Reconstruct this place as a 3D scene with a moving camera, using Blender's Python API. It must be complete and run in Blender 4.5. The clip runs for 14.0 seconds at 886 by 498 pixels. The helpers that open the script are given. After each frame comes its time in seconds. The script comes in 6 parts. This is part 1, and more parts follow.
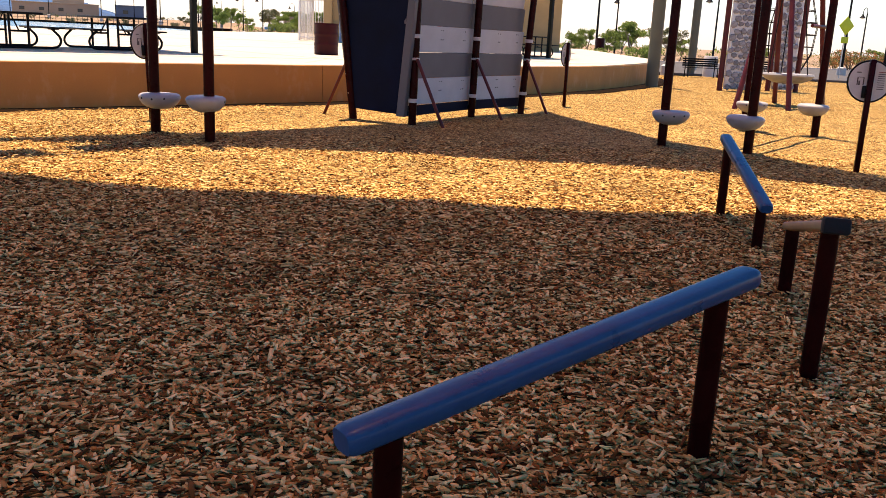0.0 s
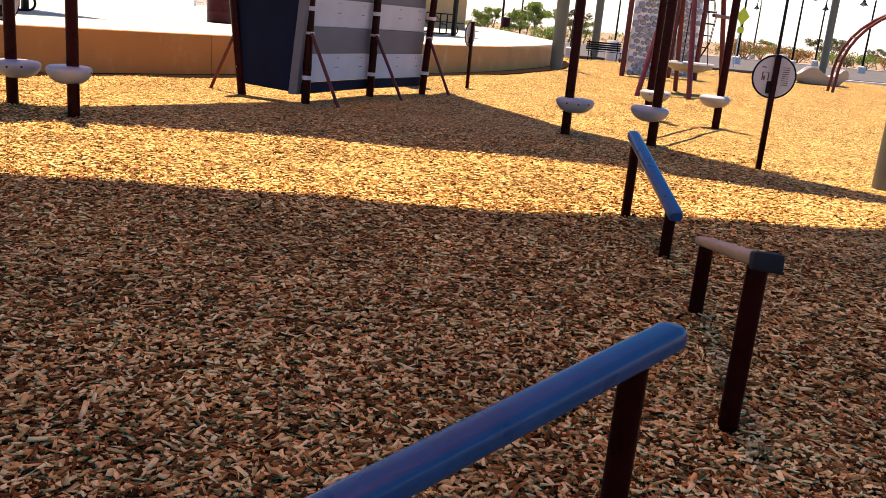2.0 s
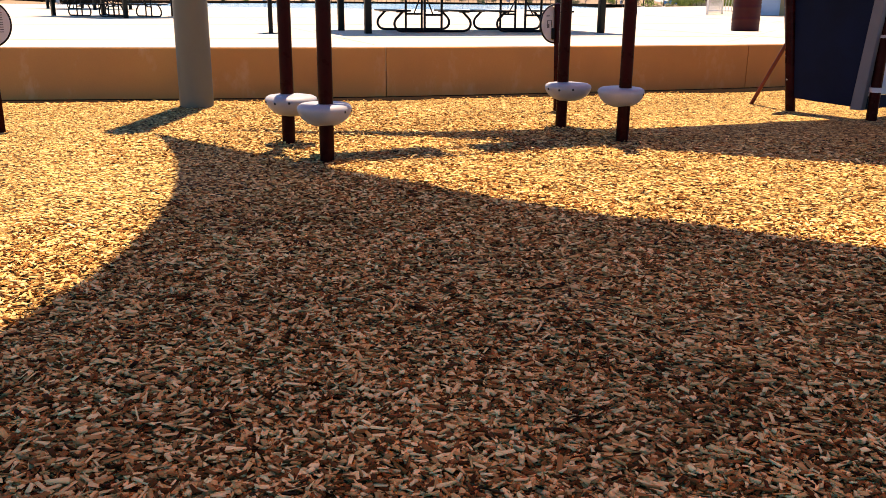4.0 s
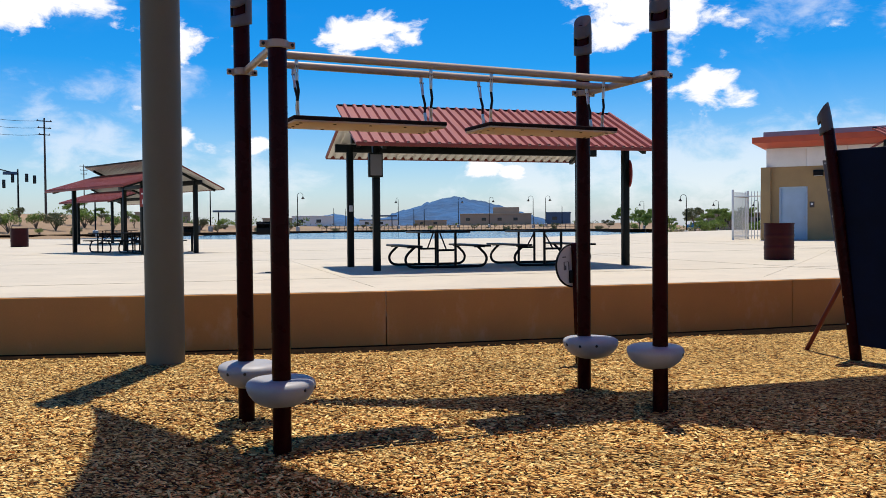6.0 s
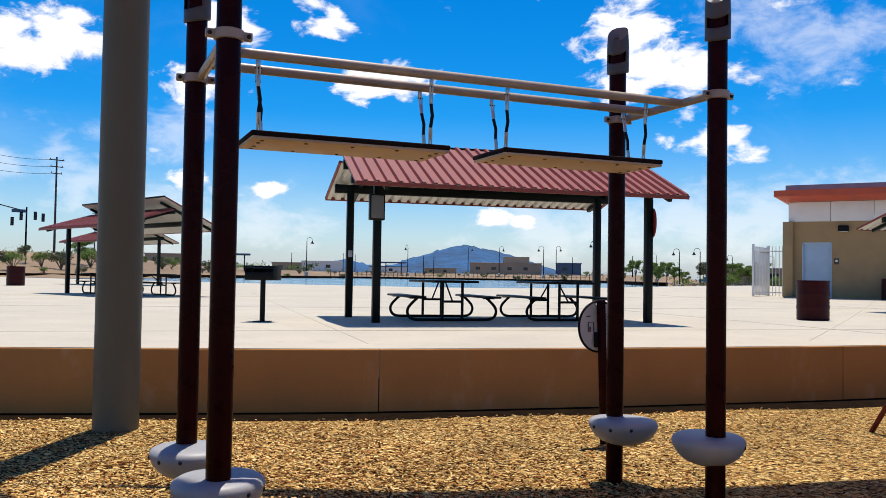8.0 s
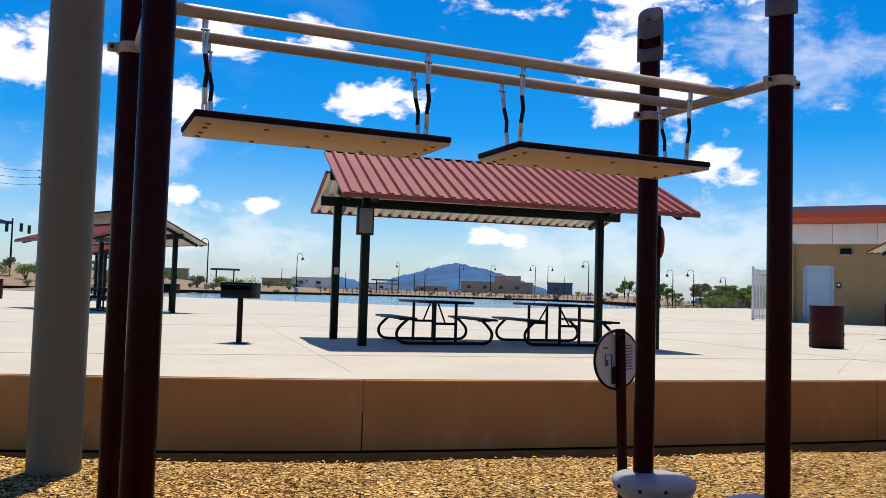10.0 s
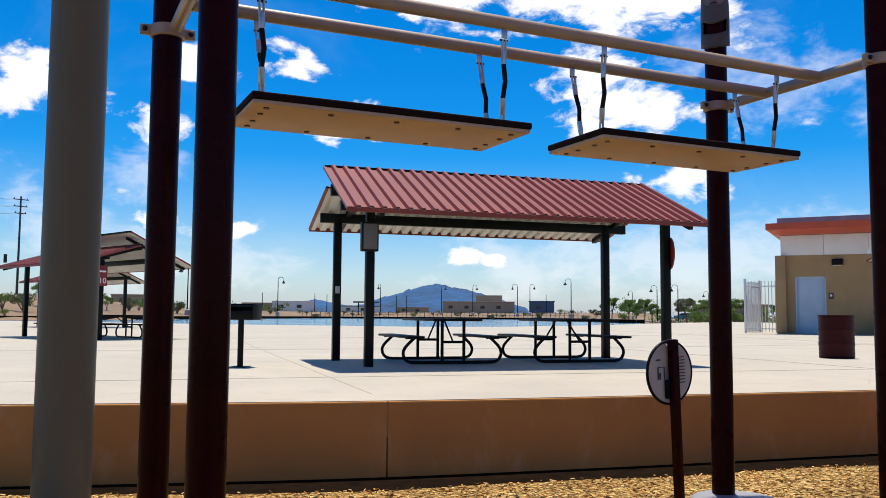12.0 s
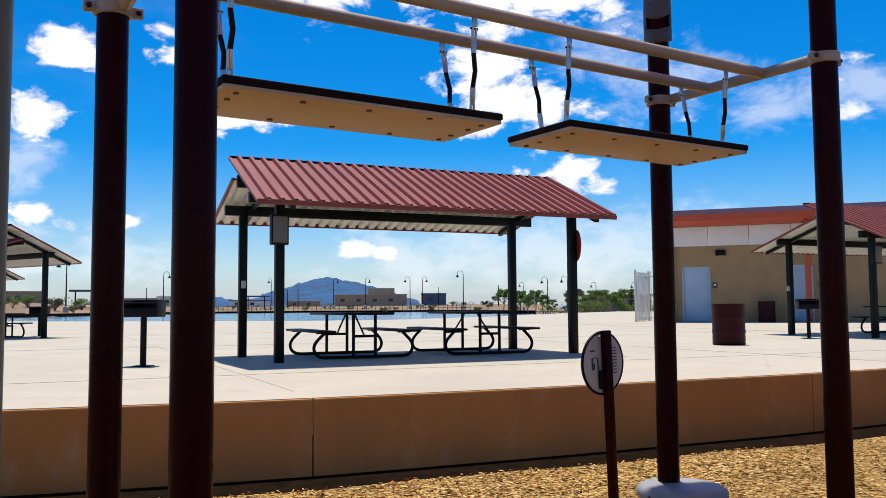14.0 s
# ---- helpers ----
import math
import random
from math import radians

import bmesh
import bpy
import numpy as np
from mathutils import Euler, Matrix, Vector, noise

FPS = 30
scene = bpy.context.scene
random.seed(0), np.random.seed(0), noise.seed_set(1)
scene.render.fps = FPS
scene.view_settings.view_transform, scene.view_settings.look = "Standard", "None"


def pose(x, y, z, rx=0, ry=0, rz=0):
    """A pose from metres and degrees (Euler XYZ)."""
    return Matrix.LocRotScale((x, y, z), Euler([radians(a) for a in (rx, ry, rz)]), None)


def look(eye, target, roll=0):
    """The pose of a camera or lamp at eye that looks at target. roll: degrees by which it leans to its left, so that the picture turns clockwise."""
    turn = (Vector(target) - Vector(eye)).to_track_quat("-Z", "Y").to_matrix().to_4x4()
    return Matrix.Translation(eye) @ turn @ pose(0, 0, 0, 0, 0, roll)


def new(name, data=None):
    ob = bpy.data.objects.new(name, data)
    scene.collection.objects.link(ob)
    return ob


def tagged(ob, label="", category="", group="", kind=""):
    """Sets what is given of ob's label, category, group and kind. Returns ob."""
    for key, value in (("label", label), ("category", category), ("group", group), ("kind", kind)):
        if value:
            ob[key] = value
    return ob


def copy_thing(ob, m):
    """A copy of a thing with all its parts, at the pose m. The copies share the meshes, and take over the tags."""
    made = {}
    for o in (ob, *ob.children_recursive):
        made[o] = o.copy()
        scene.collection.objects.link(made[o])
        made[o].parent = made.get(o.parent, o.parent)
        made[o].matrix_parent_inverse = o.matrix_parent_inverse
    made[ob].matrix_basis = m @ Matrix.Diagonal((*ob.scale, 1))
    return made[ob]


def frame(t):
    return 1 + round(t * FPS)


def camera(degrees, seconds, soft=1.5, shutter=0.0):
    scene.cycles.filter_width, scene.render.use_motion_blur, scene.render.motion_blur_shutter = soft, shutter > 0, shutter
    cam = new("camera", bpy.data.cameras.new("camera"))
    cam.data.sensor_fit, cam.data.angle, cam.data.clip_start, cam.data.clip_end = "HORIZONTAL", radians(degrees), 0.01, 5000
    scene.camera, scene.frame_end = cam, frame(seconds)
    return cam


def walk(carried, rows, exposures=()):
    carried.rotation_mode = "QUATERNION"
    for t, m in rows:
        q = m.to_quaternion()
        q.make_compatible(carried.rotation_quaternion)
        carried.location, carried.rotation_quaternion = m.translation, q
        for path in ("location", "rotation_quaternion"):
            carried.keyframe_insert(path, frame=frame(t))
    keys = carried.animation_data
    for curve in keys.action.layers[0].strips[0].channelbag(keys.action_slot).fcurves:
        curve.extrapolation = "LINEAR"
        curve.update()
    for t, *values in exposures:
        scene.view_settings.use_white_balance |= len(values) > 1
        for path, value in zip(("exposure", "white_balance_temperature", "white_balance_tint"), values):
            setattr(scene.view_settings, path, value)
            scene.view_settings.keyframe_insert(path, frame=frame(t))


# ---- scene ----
cam = camera(54.8, 14.0, soft=0.8)
PATH = [
    (0, (0.115, 0.387, 1.317), (0.083, 2.328, 0.837), 2.6),
    (0.5, (0.192, 0.567, 1.308), (0.15, 2.504, 0.812), 2.6),
    (1, (0.21, 0.703, 1.343), (0.35, 2.63, 0.828), 4.1),
    (1.5, (0.229, 0.857, 1.357), (0.477, 2.773, 0.841), 5.4),
    (2, (0.234, 1.04, 1.36), (0.43, 2.961, 0.839), 5.2),
    (2.5, (0.032, 1.24, 1.305), (0.001, 3.16, 0.746), 4.2),
    (2.6, (-0.018, 1.276, 1.3), (-0.119, 3.19, 0.728), 4.0),
    (3, (-0.222, 1.47, 1.293), (-0.586, 3.348, 0.71), 2.0),
    (3.5, (-0.378, 1.742, 1.315), (-0.932, 3.574, 0.737), 2.0),
    (4, (-0.62, 2.0, 1.334), (-1.484, 3.716, 0.778), 0.5),
    (4.2, (-0.678, 2.109, 1.361), (-1.587, 3.818, 0.857), 0.8),
    (6.5, (-1.265, 3.992, 1.517), (-2.226, 5.746, 1.515), -0.6),
    (7, (-1.446, 4.306, 1.531), (-2.415, 6.055, 1.541), -0.2),
    (7.5, (-1.572, 4.608, 1.535), (-2.547, 6.355, 1.557), 1.2),
    (8, (-1.734, 4.887, 1.524), (-2.716, 6.628, 1.588), 0.9),
    (10.5, (-2.47, 5.941, 1.566), (-3.429, 7.691, 1.706), 2.0),
    (11, (-2.654, 5.974, 1.558), (-3.559, 7.746, 1.762), 0.8),
    (11.5, (-2.78, 5.952, 1.529), (-3.703, 7.719, 1.692), 0.3),
    (12, (-2.915, 6.037, 1.492), (-3.836, 7.805, 1.648), 0.4),
    (12.5, (-3.036, 6.123, 1.514), (-3.945, 7.898, 1.663), 0.8),
    (13, (-3.104, 6.07, 1.51), (-4.01, 7.847, 1.659), 0.8),
    (13.5, (-3.193, 6.036, 1.499), (-3.975, 7.871, 1.643), 0.9),
    (14, (-3.263, 5.995, 1.503), (-3.952, 7.867, 1.642), -0.4),
]
walk(cam, [(t, look(eye, target, roll)) for t, eye, target, roll in PATH],
     [(0, 1.08, 8900, 27), (0.5, 1.08, 8900, 27), (1, 1.28, 8900, 27), (2.5, 1.30, 8900, 27), (3, 1.4, 8900, 27), (3.5, 1.6, 8900, 27), (4.2, 0.95, 8900, 27), (6.3, 0.19, 6450, 12), (14, 0.17, 6450, 12)])
# ---- world, sun, exposure ----
SUN_DIR = Vector((-0.082, 0.191, 0.978)).normalized()   # towards the sun: high, ahead and to the left
sun_data = bpy.data.lights.new("sun", "SUN")
sun_data.energy, sun_data.angle, sun_data.color = 5.0, radians(0.45), (1.0, 0.95, 0.86)
sun = new("sun", sun_data)
sun.matrix_world = look(SUN_DIR * 50, (0, 0, 0))

world = bpy.data.worlds.new("sky")
scene.world = world
world.use_nodes = True
wn, wl = world.node_tree.nodes, world.node_tree.links
wn.clear()
w_out = wn.new("ShaderNodeOutputWorld")
w_bg = wn.new("ShaderNodeBackground")
w_bg.inputs["Strength"].default_value = 0.068
w_sky = wn.new("ShaderNodeTexSky")
w_sky.sky_type, w_sky.sun_disc = "NISHITA", False
w_sky.sun_elevation = math.asin(SUN_DIR.z)
w_sky.sun_rotation = math.atan2(SUN_DIR.x, SUN_DIR.y)
w_sky.air_density, w_sky.dust_density, w_sky.ozone_density = 1.0, 0.0, 5.0
w_hsv = wn.new("ShaderNodeHueSaturation")
w_hsv.inputs["Saturation"].default_value, w_hsv.inputs["Value"].default_value = 1.60, 1.78
w_hsv.inputs["Hue"].default_value = 0.505
wl.new(w_sky.outputs[0], w_hsv.inputs["Color"])
w_tc = wn.new("ShaderNodeTexCoord")


def w_math(op, a, b=None, clamp=False):
    n = wn.new("ShaderNodeMath")
    n.operation, n.use_clamp = op, clamp
    for i, v in enumerate((a, b)):
        if v is None:
            continue
        if isinstance(v, (int, float)):
            n.inputs[i].default_value = v
        else:
            wl.new(v, n.inputs[i])
    return n.outputs[0]


# clouds: flattened puffs over the dome of directions
w_sep = wn.new("ShaderNodeSeparateXYZ")
wl.new(w_tc.outputs["Generated"], w_sep.inputs[0])
w_h = w_math("MAXIMUM", w_sep.outputs[2], 0.0)
w_comb = wn.new("ShaderNodeCombineXYZ")
wl.new(w_sep.outputs[0], w_comb.inputs[0])
wl.new(w_sep.outputs[1], w_comb.inputs[1])
wl.new(w_math("MULTIPLY", w_sep.outputs[2], 1.9), w_comb.inputs[2])


def w_noise(scale, detail, rough, shift, distortion=0.0):
    m = wn.new("ShaderNodeMapping")
    m.inputs["Location"].default_value = shift
    wl.new(w_comb.outputs[0], m.inputs["Vector"])
    n = wn.new("ShaderNodeTexNoise")
    n.inputs["Scale"].default_value, n.inputs["Detail"].default_value, n.inputs["Roughness"].default_value = scale, detail, rough
    n.inputs["Distortion"].default_value = distortion
    wl.new(m.outputs[0], n.inputs["Vector"])
    return n.outputs["Fac"]


w_big = w_noise(6.8, 10, 0.58, (9.1, 4.7, 0.0), 0.1)
w_ramp = wn.new("ShaderNodeMapRange")
w_ramp.interpolation_type = "SMOOTHSTEP"
w_ramp.inputs["From Min"].default_value, w_ramp.inputs["From Max"].default_value = 0.63, 0.72
wl.new(w_big, w_ramp.inputs["Value"])
w_wisp = w_noise(3.0, 10, 0.62, (11.0, 2.0, 0.0), 0.6)
w_ramp2 = wn.new("ShaderNodeMapRange")
w_ramp2.interpolation_type = "SMOOTHSTEP"
w_ramp2.inputs["From Min"].default_value, w_ramp2.inputs["From Max"].default_value = 0.50, 0.78
w_ramp2.inputs["To Max"].default_value = 0.12
wl.new(w_wisp, w_ramp2.inputs["Value"])
w_haze = w_math("MULTIPLY", w_math("POWER", w_math("SUBTRACT", 1.0, w_h, True), 14.0), 0.80)
w_air = wn.new("ShaderNodeMix")
w_air.data_type = "RGBA"
wl.new(w_haze, w_air.inputs["Factor"])
wl.new(w_hsv.outputs[0], w_air.inputs[6])
w_air.inputs[7].default_value = (4.9, 6.0, 8.3, 1)


# fair-weather clouds by bearing (degrees left of the y axis), height and half width in degrees
PUFFS = [(54.2, 14.6, 3.8), (51.4, 14.0, 2.8), (57.5, 14.2, 4.0), (45.8, 11.9, 2.6), (34.6, 12.8, 2.6), (32.4, 13.2, 2.8), (15.6, 13.9, 3.6), (17.3, 15.6, 3.8), (17.4, 12.4, 2.2), (12.9, 12.9, 3.0), (12.2, 8.7, 3.0), (9.6, 8.3, 2.0),
         (37.5, 16.4, 2.8), (41, 5.5, 1.1), (26, 3.9, 1.6), (24.2, 3.6, 1.2), (30, 21.5, 4.5), (26, 21.2, 5.0), (21.5, 20.8, 5.0), (16.5, 20.4, 5.0), (11.4, 20.2, 4.5), (44, 15.8, 2.6), (46, 6, 1.5), (62, 9, 3), (2, 24, 6)]
VEILS = [(23, 3.4, 5.0), (17, 3.6, 5.5), (11, 3.8, 5.5), (5, 3.8, 5.5), (42, 3.2, 4.5), (47, 3.4, 4.5), (57, 6.6, 4.0), (5.9, 13.9, 4.0), (3.2, 14.7, 3.4), (-1.6, 12.2, 3.5), (-6.5, 13.2, 4.5), (9.0, 17.0, 4.5), (48, 9.0, 4.0), (20, 4.6, 3.5), (14.5, 4.4, 3.5), (9, 4.2, 4.0), (3, 4.4, 4.0), (52, 5.6, 3.5)]


def w_group(blobs):
    best = None
    for az, el, half in blobs:
        a, e = radians(az), radians(el)
        n = wn.new("ShaderNodeVectorMath")
        n.operation = "DISTANCE"
        wl.new(w_comb.outputs[0], n.inputs[0])
        n.inputs[1].default_value = (-math.sin(a) * math.cos(e), math.cos(a) * math.cos(e), 1.9 * math.sin(e))
        near = w_math("SUBTRACT", 1.0, w_math("DIVIDE", n.outputs["Value"], radians(half)))
        best = near if best is None else w_math("MAXIMUM", best, near)
    return best


def w_edge(value, low, high, top):
    r = wn.new("ShaderNodeMapRange")
    r.interpolation_type = "SMOOTHSTEP"
    r.inputs["From Min"].default_value, r.inputs["From Max"].default_value, r.inputs["To Max"].default_value = low, high, top
    wl.new(value, r.inputs["Value"])
    return r.outputs[0]


w_fluff = w_math("MULTIPLY", w_math("SUBTRACT", w_noise(17.0, 9, 0.6, (0.3, 1.7, 0.0), 0.3), 0.5), 3.6)
w_puff = w_edge(w_math("ADD", w_math("MAXIMUM", w_group(PUFFS), -1.2), w_fluff), 0.08, 0.62, 1.0)
w_veil = w_edge(w_math("ADD", w_math("MAXIMUM", w_group(VEILS), -1.2), w_fluff), -0.1, 1.1, 0.45)
w_random = w_math("MAXIMUM", w_ramp.outputs[0], w_ramp2.outputs[0], True)
w_cover = w_math("MAXIMUM", w_random, w_math("MAXIMUM", w_puff, w_veil), True)
w_mix = wn.new("ShaderNodeMix")
w_mix.data_type = "RGBA"
wl.new(w_cover, w_mix.inputs["Factor"])
wl.new(w_air.outputs[2], w_mix.inputs[6])
w_mix.inputs[7].default_value = (13.4, 13.6, 13.9, 1)
wl.new(w_mix.outputs[2], w_bg.inputs["Color"])
wl.new(w_bg.outputs[0], w_out.inputs["Surface"])


# ---- materials ----
def material(name, color, rough=0.6, metal=0.0, vary=0.12, scale=6.0, fine=60.0, bump=0.15, bump_dist=0.004, dark=None, spec=0.5,
             stretch=(1, 1, 1), object_random=0.0):
    """A painted, moulded or mineral surface: two scales of variation in colour, fine relief, uneven gloss."""
    m = bpy.data.materials.new(name)
    m.use_nodes = True
    n, l = m.node_tree.nodes, m.node_tree.links
    b = n["Principled BSDF"]
    b.inputs["Metallic"].default_value = metal
    b.inputs["Specular IOR Level"].default_value = spec
    tc = n.new("ShaderNodeTexCoord")
    mp = n.new("ShaderNodeMapping")
    mp.inputs["Scale"].default_value = stretch
    l.new(tc.outputs["Object"], mp.inputs["Vector"])
    n1, n2 = n.new("ShaderNodeTexNoise"), n.new("ShaderNodeTexNoise")
    n1.inputs["Scale"].default_value, n1.inputs["Detail"].default_value = scale, 6
    n2.inputs["Scale"].default_value, n2.inputs["Detail"].default_value = fine, 4
    l.new(mp.outputs[0], n1.inputs["Vector"])
    l.new(mp.outputs[0], n2.inputs["Vector"])
    add = n.new("ShaderNodeMath")
    add.operation = "MULTIPLY_ADD"
    l.new(n2.outputs["Fac"], add.inputs[0])
    add.inputs[1].default_value = 0.4
    l.new(n1.outputs["Fac"], add.inputs[2])
    r = n.new("ShaderNodeMapRange")
    r.inputs["From Min"].default_value, r.inputs["From Max"].default_value = 0.45, 0.95
    l.new(add.outputs[0], r.inputs["Value"])
    lo = dark or [c * (1 - 2 * vary) for c in color]
    hi = [min(1, c * (1 + vary)) for c in color]
    mix = n.new("ShaderNodeMix")
    mix.data_type = "RGBA"
    mix.inputs[6].default_value, mix.inputs[7].default_value = (*lo, 1), (*hi, 1)
    l.new(r.outputs[0], mix.inputs["Factor"])
    out = mix.outputs[2]
    if object_random:
        oi, hs, mr = n.new("ShaderNodeObjectInfo"), n.new("ShaderNodeHueSaturation"), n.new("ShaderNodeMapRange")
        mr.inputs["To Min"].default_value, mr.inputs["To Max"].default_value = 1 - object_random, 1 + object_random
        l.new(oi.outputs["Random"], mr.inputs["Value"])
        l.new(mr.outputs[0], hs.inputs["Value"])
        l.new(out, hs.inputs["Color"])
        out = hs.outputs[0]
    l.new(out, b.inputs["Base Color"])
    rr = n.new("ShaderNodeMapRange")
    rr.inputs["To Min"].default_value, rr.inputs["To Max"].default_value = max(0.03, rough - 0.1), min(1, rough + 0.1)
    l.new(n1.outputs["Fac"], rr.inputs["Value"])
    l.new(rr.outputs[0], b.inputs["Roughness"])
    if bump:
        bp = n.new("ShaderNodeBump")
        bp.inputs["Strength"].default_value, bp.inputs["Distance"].default_value = bump, bump_dist
        l.new(n2.outputs["Fac"], bp.inputs["Height"])
        l.new(bp.outputs[0], b.inputs["Normal"])
    return m


def island_material(name, colors, rough=0.8, translucent=0.0, spec=0.5):
    """Many small loose pieces in one mesh, each with its own tone."""
    m = bpy.data.materials.new(name)
    m.use_nodes = True
    n, l = m.node_tree.nodes, m.node_tree.links
    b = n["Principled BSDF"]
    g, ramp = n.new("ShaderNodeNewGeometry"), n.new("ShaderNodeValToRGB")
    e = ramp.color_ramp.elements
    while len(e) < len(colors):
        e.new(0.5)
    for i, (p, c) in enumerate(colors):
        e[i].position, e[i].color = p, (*c, 1)
    l.new(g.outputs["Random Per Island"], ramp.inputs[0])
    tc, ns = n.new("ShaderNodeTexCoord"), n.new("ShaderNodeTexNoise")
    ns.inputs["Scale"].default_value, ns.inputs["Detail"].default_value = 0.9, 3
    l.new(tc.outputs["Object"], ns.inputs["Vector"])
    mr, hs = n.new("ShaderNodeMapRange"), n.new("ShaderNodeHueSaturation")
    mr.inputs["From Min"].default_value, mr.inputs["From Max"].default_value = 0.3, 0.7
    mr.inputs["To Min"].default_value, mr.inputs["To Max"].default_value = 0.72, 1.2
    l.new(ns.outputs["Fac"], mr.inputs["Value"])
    l.new(mr.outputs[0], hs.inputs["Value"])
    l.new(ramp.outputs[0], hs.inputs["Color"])
    l.new(hs.outputs[0], b.inputs["Base Color"])
    b.inputs["Roughness"].default_value = rough
    b.inputs["Specular IOR Level"].default_value = spec
    if translucent:
        tr, mx = n.new("ShaderNodeBsdfTranslucent"), n.new("ShaderNodeMixShader")
        mx.inputs[0].default_value = translucent
        l.new(hs.outputs[0], tr.inputs["Color"])
        l.new(b.outputs[0], mx.inputs[1])
        l.new(tr.outputs[0], mx.inputs[2])
        l.new(mx.outputs[0], n["Material Output"].inputs["Surface"])
    return m


def mulch_material():
    """Bed of wood chips: stretched cells at two turns, each with its own tone, over gaps with their shade painted dark.
    """
    m = bpy.data.materials.new("wood_mulch")
    m.use_nodes = True
    n, l = m.node_tree.nodes, m.node_tree.links
    b = n["Principled BSDF"]
    b.inputs["Roughness"].default_value = 0.9
    b.inputs["Specular IOR Level"].default_value = 0.06
    tc = n.new("ShaderNodeTexCoord")
    warp = n.new("ShaderNodeTexNoise")
    warp.inputs["Scale"].default_value, warp.inputs["Detail"].default_value = 9, 2
    l.new(tc.outputs["Object"], warp.inputs["Vector"])
    vadd = n.new("ShaderNodeVectorMath")
    vadd.operation = "MULTIPLY_ADD"
    vadd.inputs[1].default_value = (0.09, 0.09, 0.0)
    l.new(warp.outputs["Color"], vadd.inputs[0])
    l.new(tc.outputs["Object"], vadd.inputs[2])
    cols, dists = [], []
    for turn, sx, sy in ((0.4, 22, 75), (1.9, 26, 66)):
        mp, v = n.new("ShaderNodeMapping"), n.new("ShaderNodeTexVoronoi")
        mp.inputs["Rotation"].default_value = (0, 0, turn)
        mp.inputs["Scale"].default_value = (sx, sy, 1)
        l.new(vadd.outputs[0], mp.inputs["Vector"])
        l.new(mp.outputs[0], v.inputs["Vector"])
        v.inputs["Scale"].default_value = 1.0
        cols.append(v.outputs["Color"])
        dists.append(v.outputs["Distance"])
    sw = n.new("ShaderNodeMath")
    sw.operation = "LESS_THAN"
    l.new(dists[0], sw.inputs[0])
    l.new(dists[1], sw.inputs[1])
    mixc, mixd = n.new("ShaderNodeMix"), n.new("ShaderNodeMix")
    mixc.data_type = "RGBA"
    l.new(sw.outputs[0], mixc.inputs["Factor"])
    l.new(cols[1], mixc.inputs[6])
    l.new(cols[0], mixc.inputs[7])
    l.new(sw.outputs[0], mixd.inputs["Factor"])
    l.new(dists[1], mixd.inputs[2])
    l.new(dists[0], mixd.inputs[3])
    sep = n.new("ShaderNodeSeparateColor")
    l.new(mixc.outputs[2], sep.inputs[0])
    ramp = n.new("ShaderNodeValToRGB")
    tones = [(0.0, (0.04, 0.013, 0.003)), (0.25, (0.30, 0.125, 0.028)), (0.58, (0.73, 0.42, 0.12)), (1.0, (0.98, 0.74, 0.30))]
    while len(ramp.color_ramp.elements) < 4:
        ramp.color_ramp.elements.new(0.5)
    for e, (p, c) in zip(ramp.color_ramp.elements, tones):
        e.position, e.color = p, (*c, 1)
    l.new(sep.outputs[0], ramp.inputs[0])
    big = n.new("ShaderNodeTexNoise")
    big.inputs["Scale"].default_value, big.inputs["Detail"].default_value, big.inputs["Roughness"].default_value = 0.9, 8, 0.78
    l.new(tc.outputs["Object"], big.inputs["Vector"])
    mr = n.new("ShaderNodeMapRange")
    mr.inputs["From Min"].default_value, mr.inputs["From Max"].default_value = 0.3, 0.7
    mr.inputs["To Min"].default_value, mr.inputs["To Max"].default_value = 0.58, 1.22
    l.new(big.outputs["Fac"], mr.inputs["Value"])
    # crevice shade between chips, multiplied into the base colour
    gap = n.new("ShaderNodeMapRange")
    gap.inputs["From Min"].default_value, gap.inputs["From Max"].default_value = 0.3, 0.62
    gap.inputs["To Min"].default_value, gap.inputs["To Max"].default_value = 1.05, 0.05
    l.new(mixd.outputs[0], gap.inputs["Value"])
    mul = n.new("ShaderNodeMath")
    mul.operation = "MULTIPLY"
    l.new(mr.outputs[0], mul.inputs[0])
    l.new(gap.outputs[0], mul.inputs[1])
    hs = n.new("ShaderNodeHueSaturation")
    l.new(mul.outputs[0], hs.inputs["Value"])
    l.new(ramp.outputs[0], hs.inputs["Color"])
    l.new(hs.outputs[0], b.inputs["Base Color"])
    hgt = n.new("ShaderNodeMath")
    hgt.operation = "MULTIPLY_ADD"
    l.new(mixd.outputs[0], hgt.inputs[0])
    hgt.inputs[1].default_value = -1.0
    l.new(sep.outputs[1], hgt.inputs[2])
    bp = n.new("ShaderNodeBump")
    bp.inputs["Strength"].default_value, bp.inputs["Distance"].default_value = 0.9, 0.02
    l.new(hgt.outputs[0], bp.inputs["Height"])
    l.new(bp.outputs[0], b.inputs["Normal"])
    return m


def water_material():
    m = material("lake_water", (0.03, 0.12, 0.21), spec=0.2, rough=0.14, vary=0.1, scale=0.2, fine=1.5, bump=0.35, bump_dist=0.03)
    return m


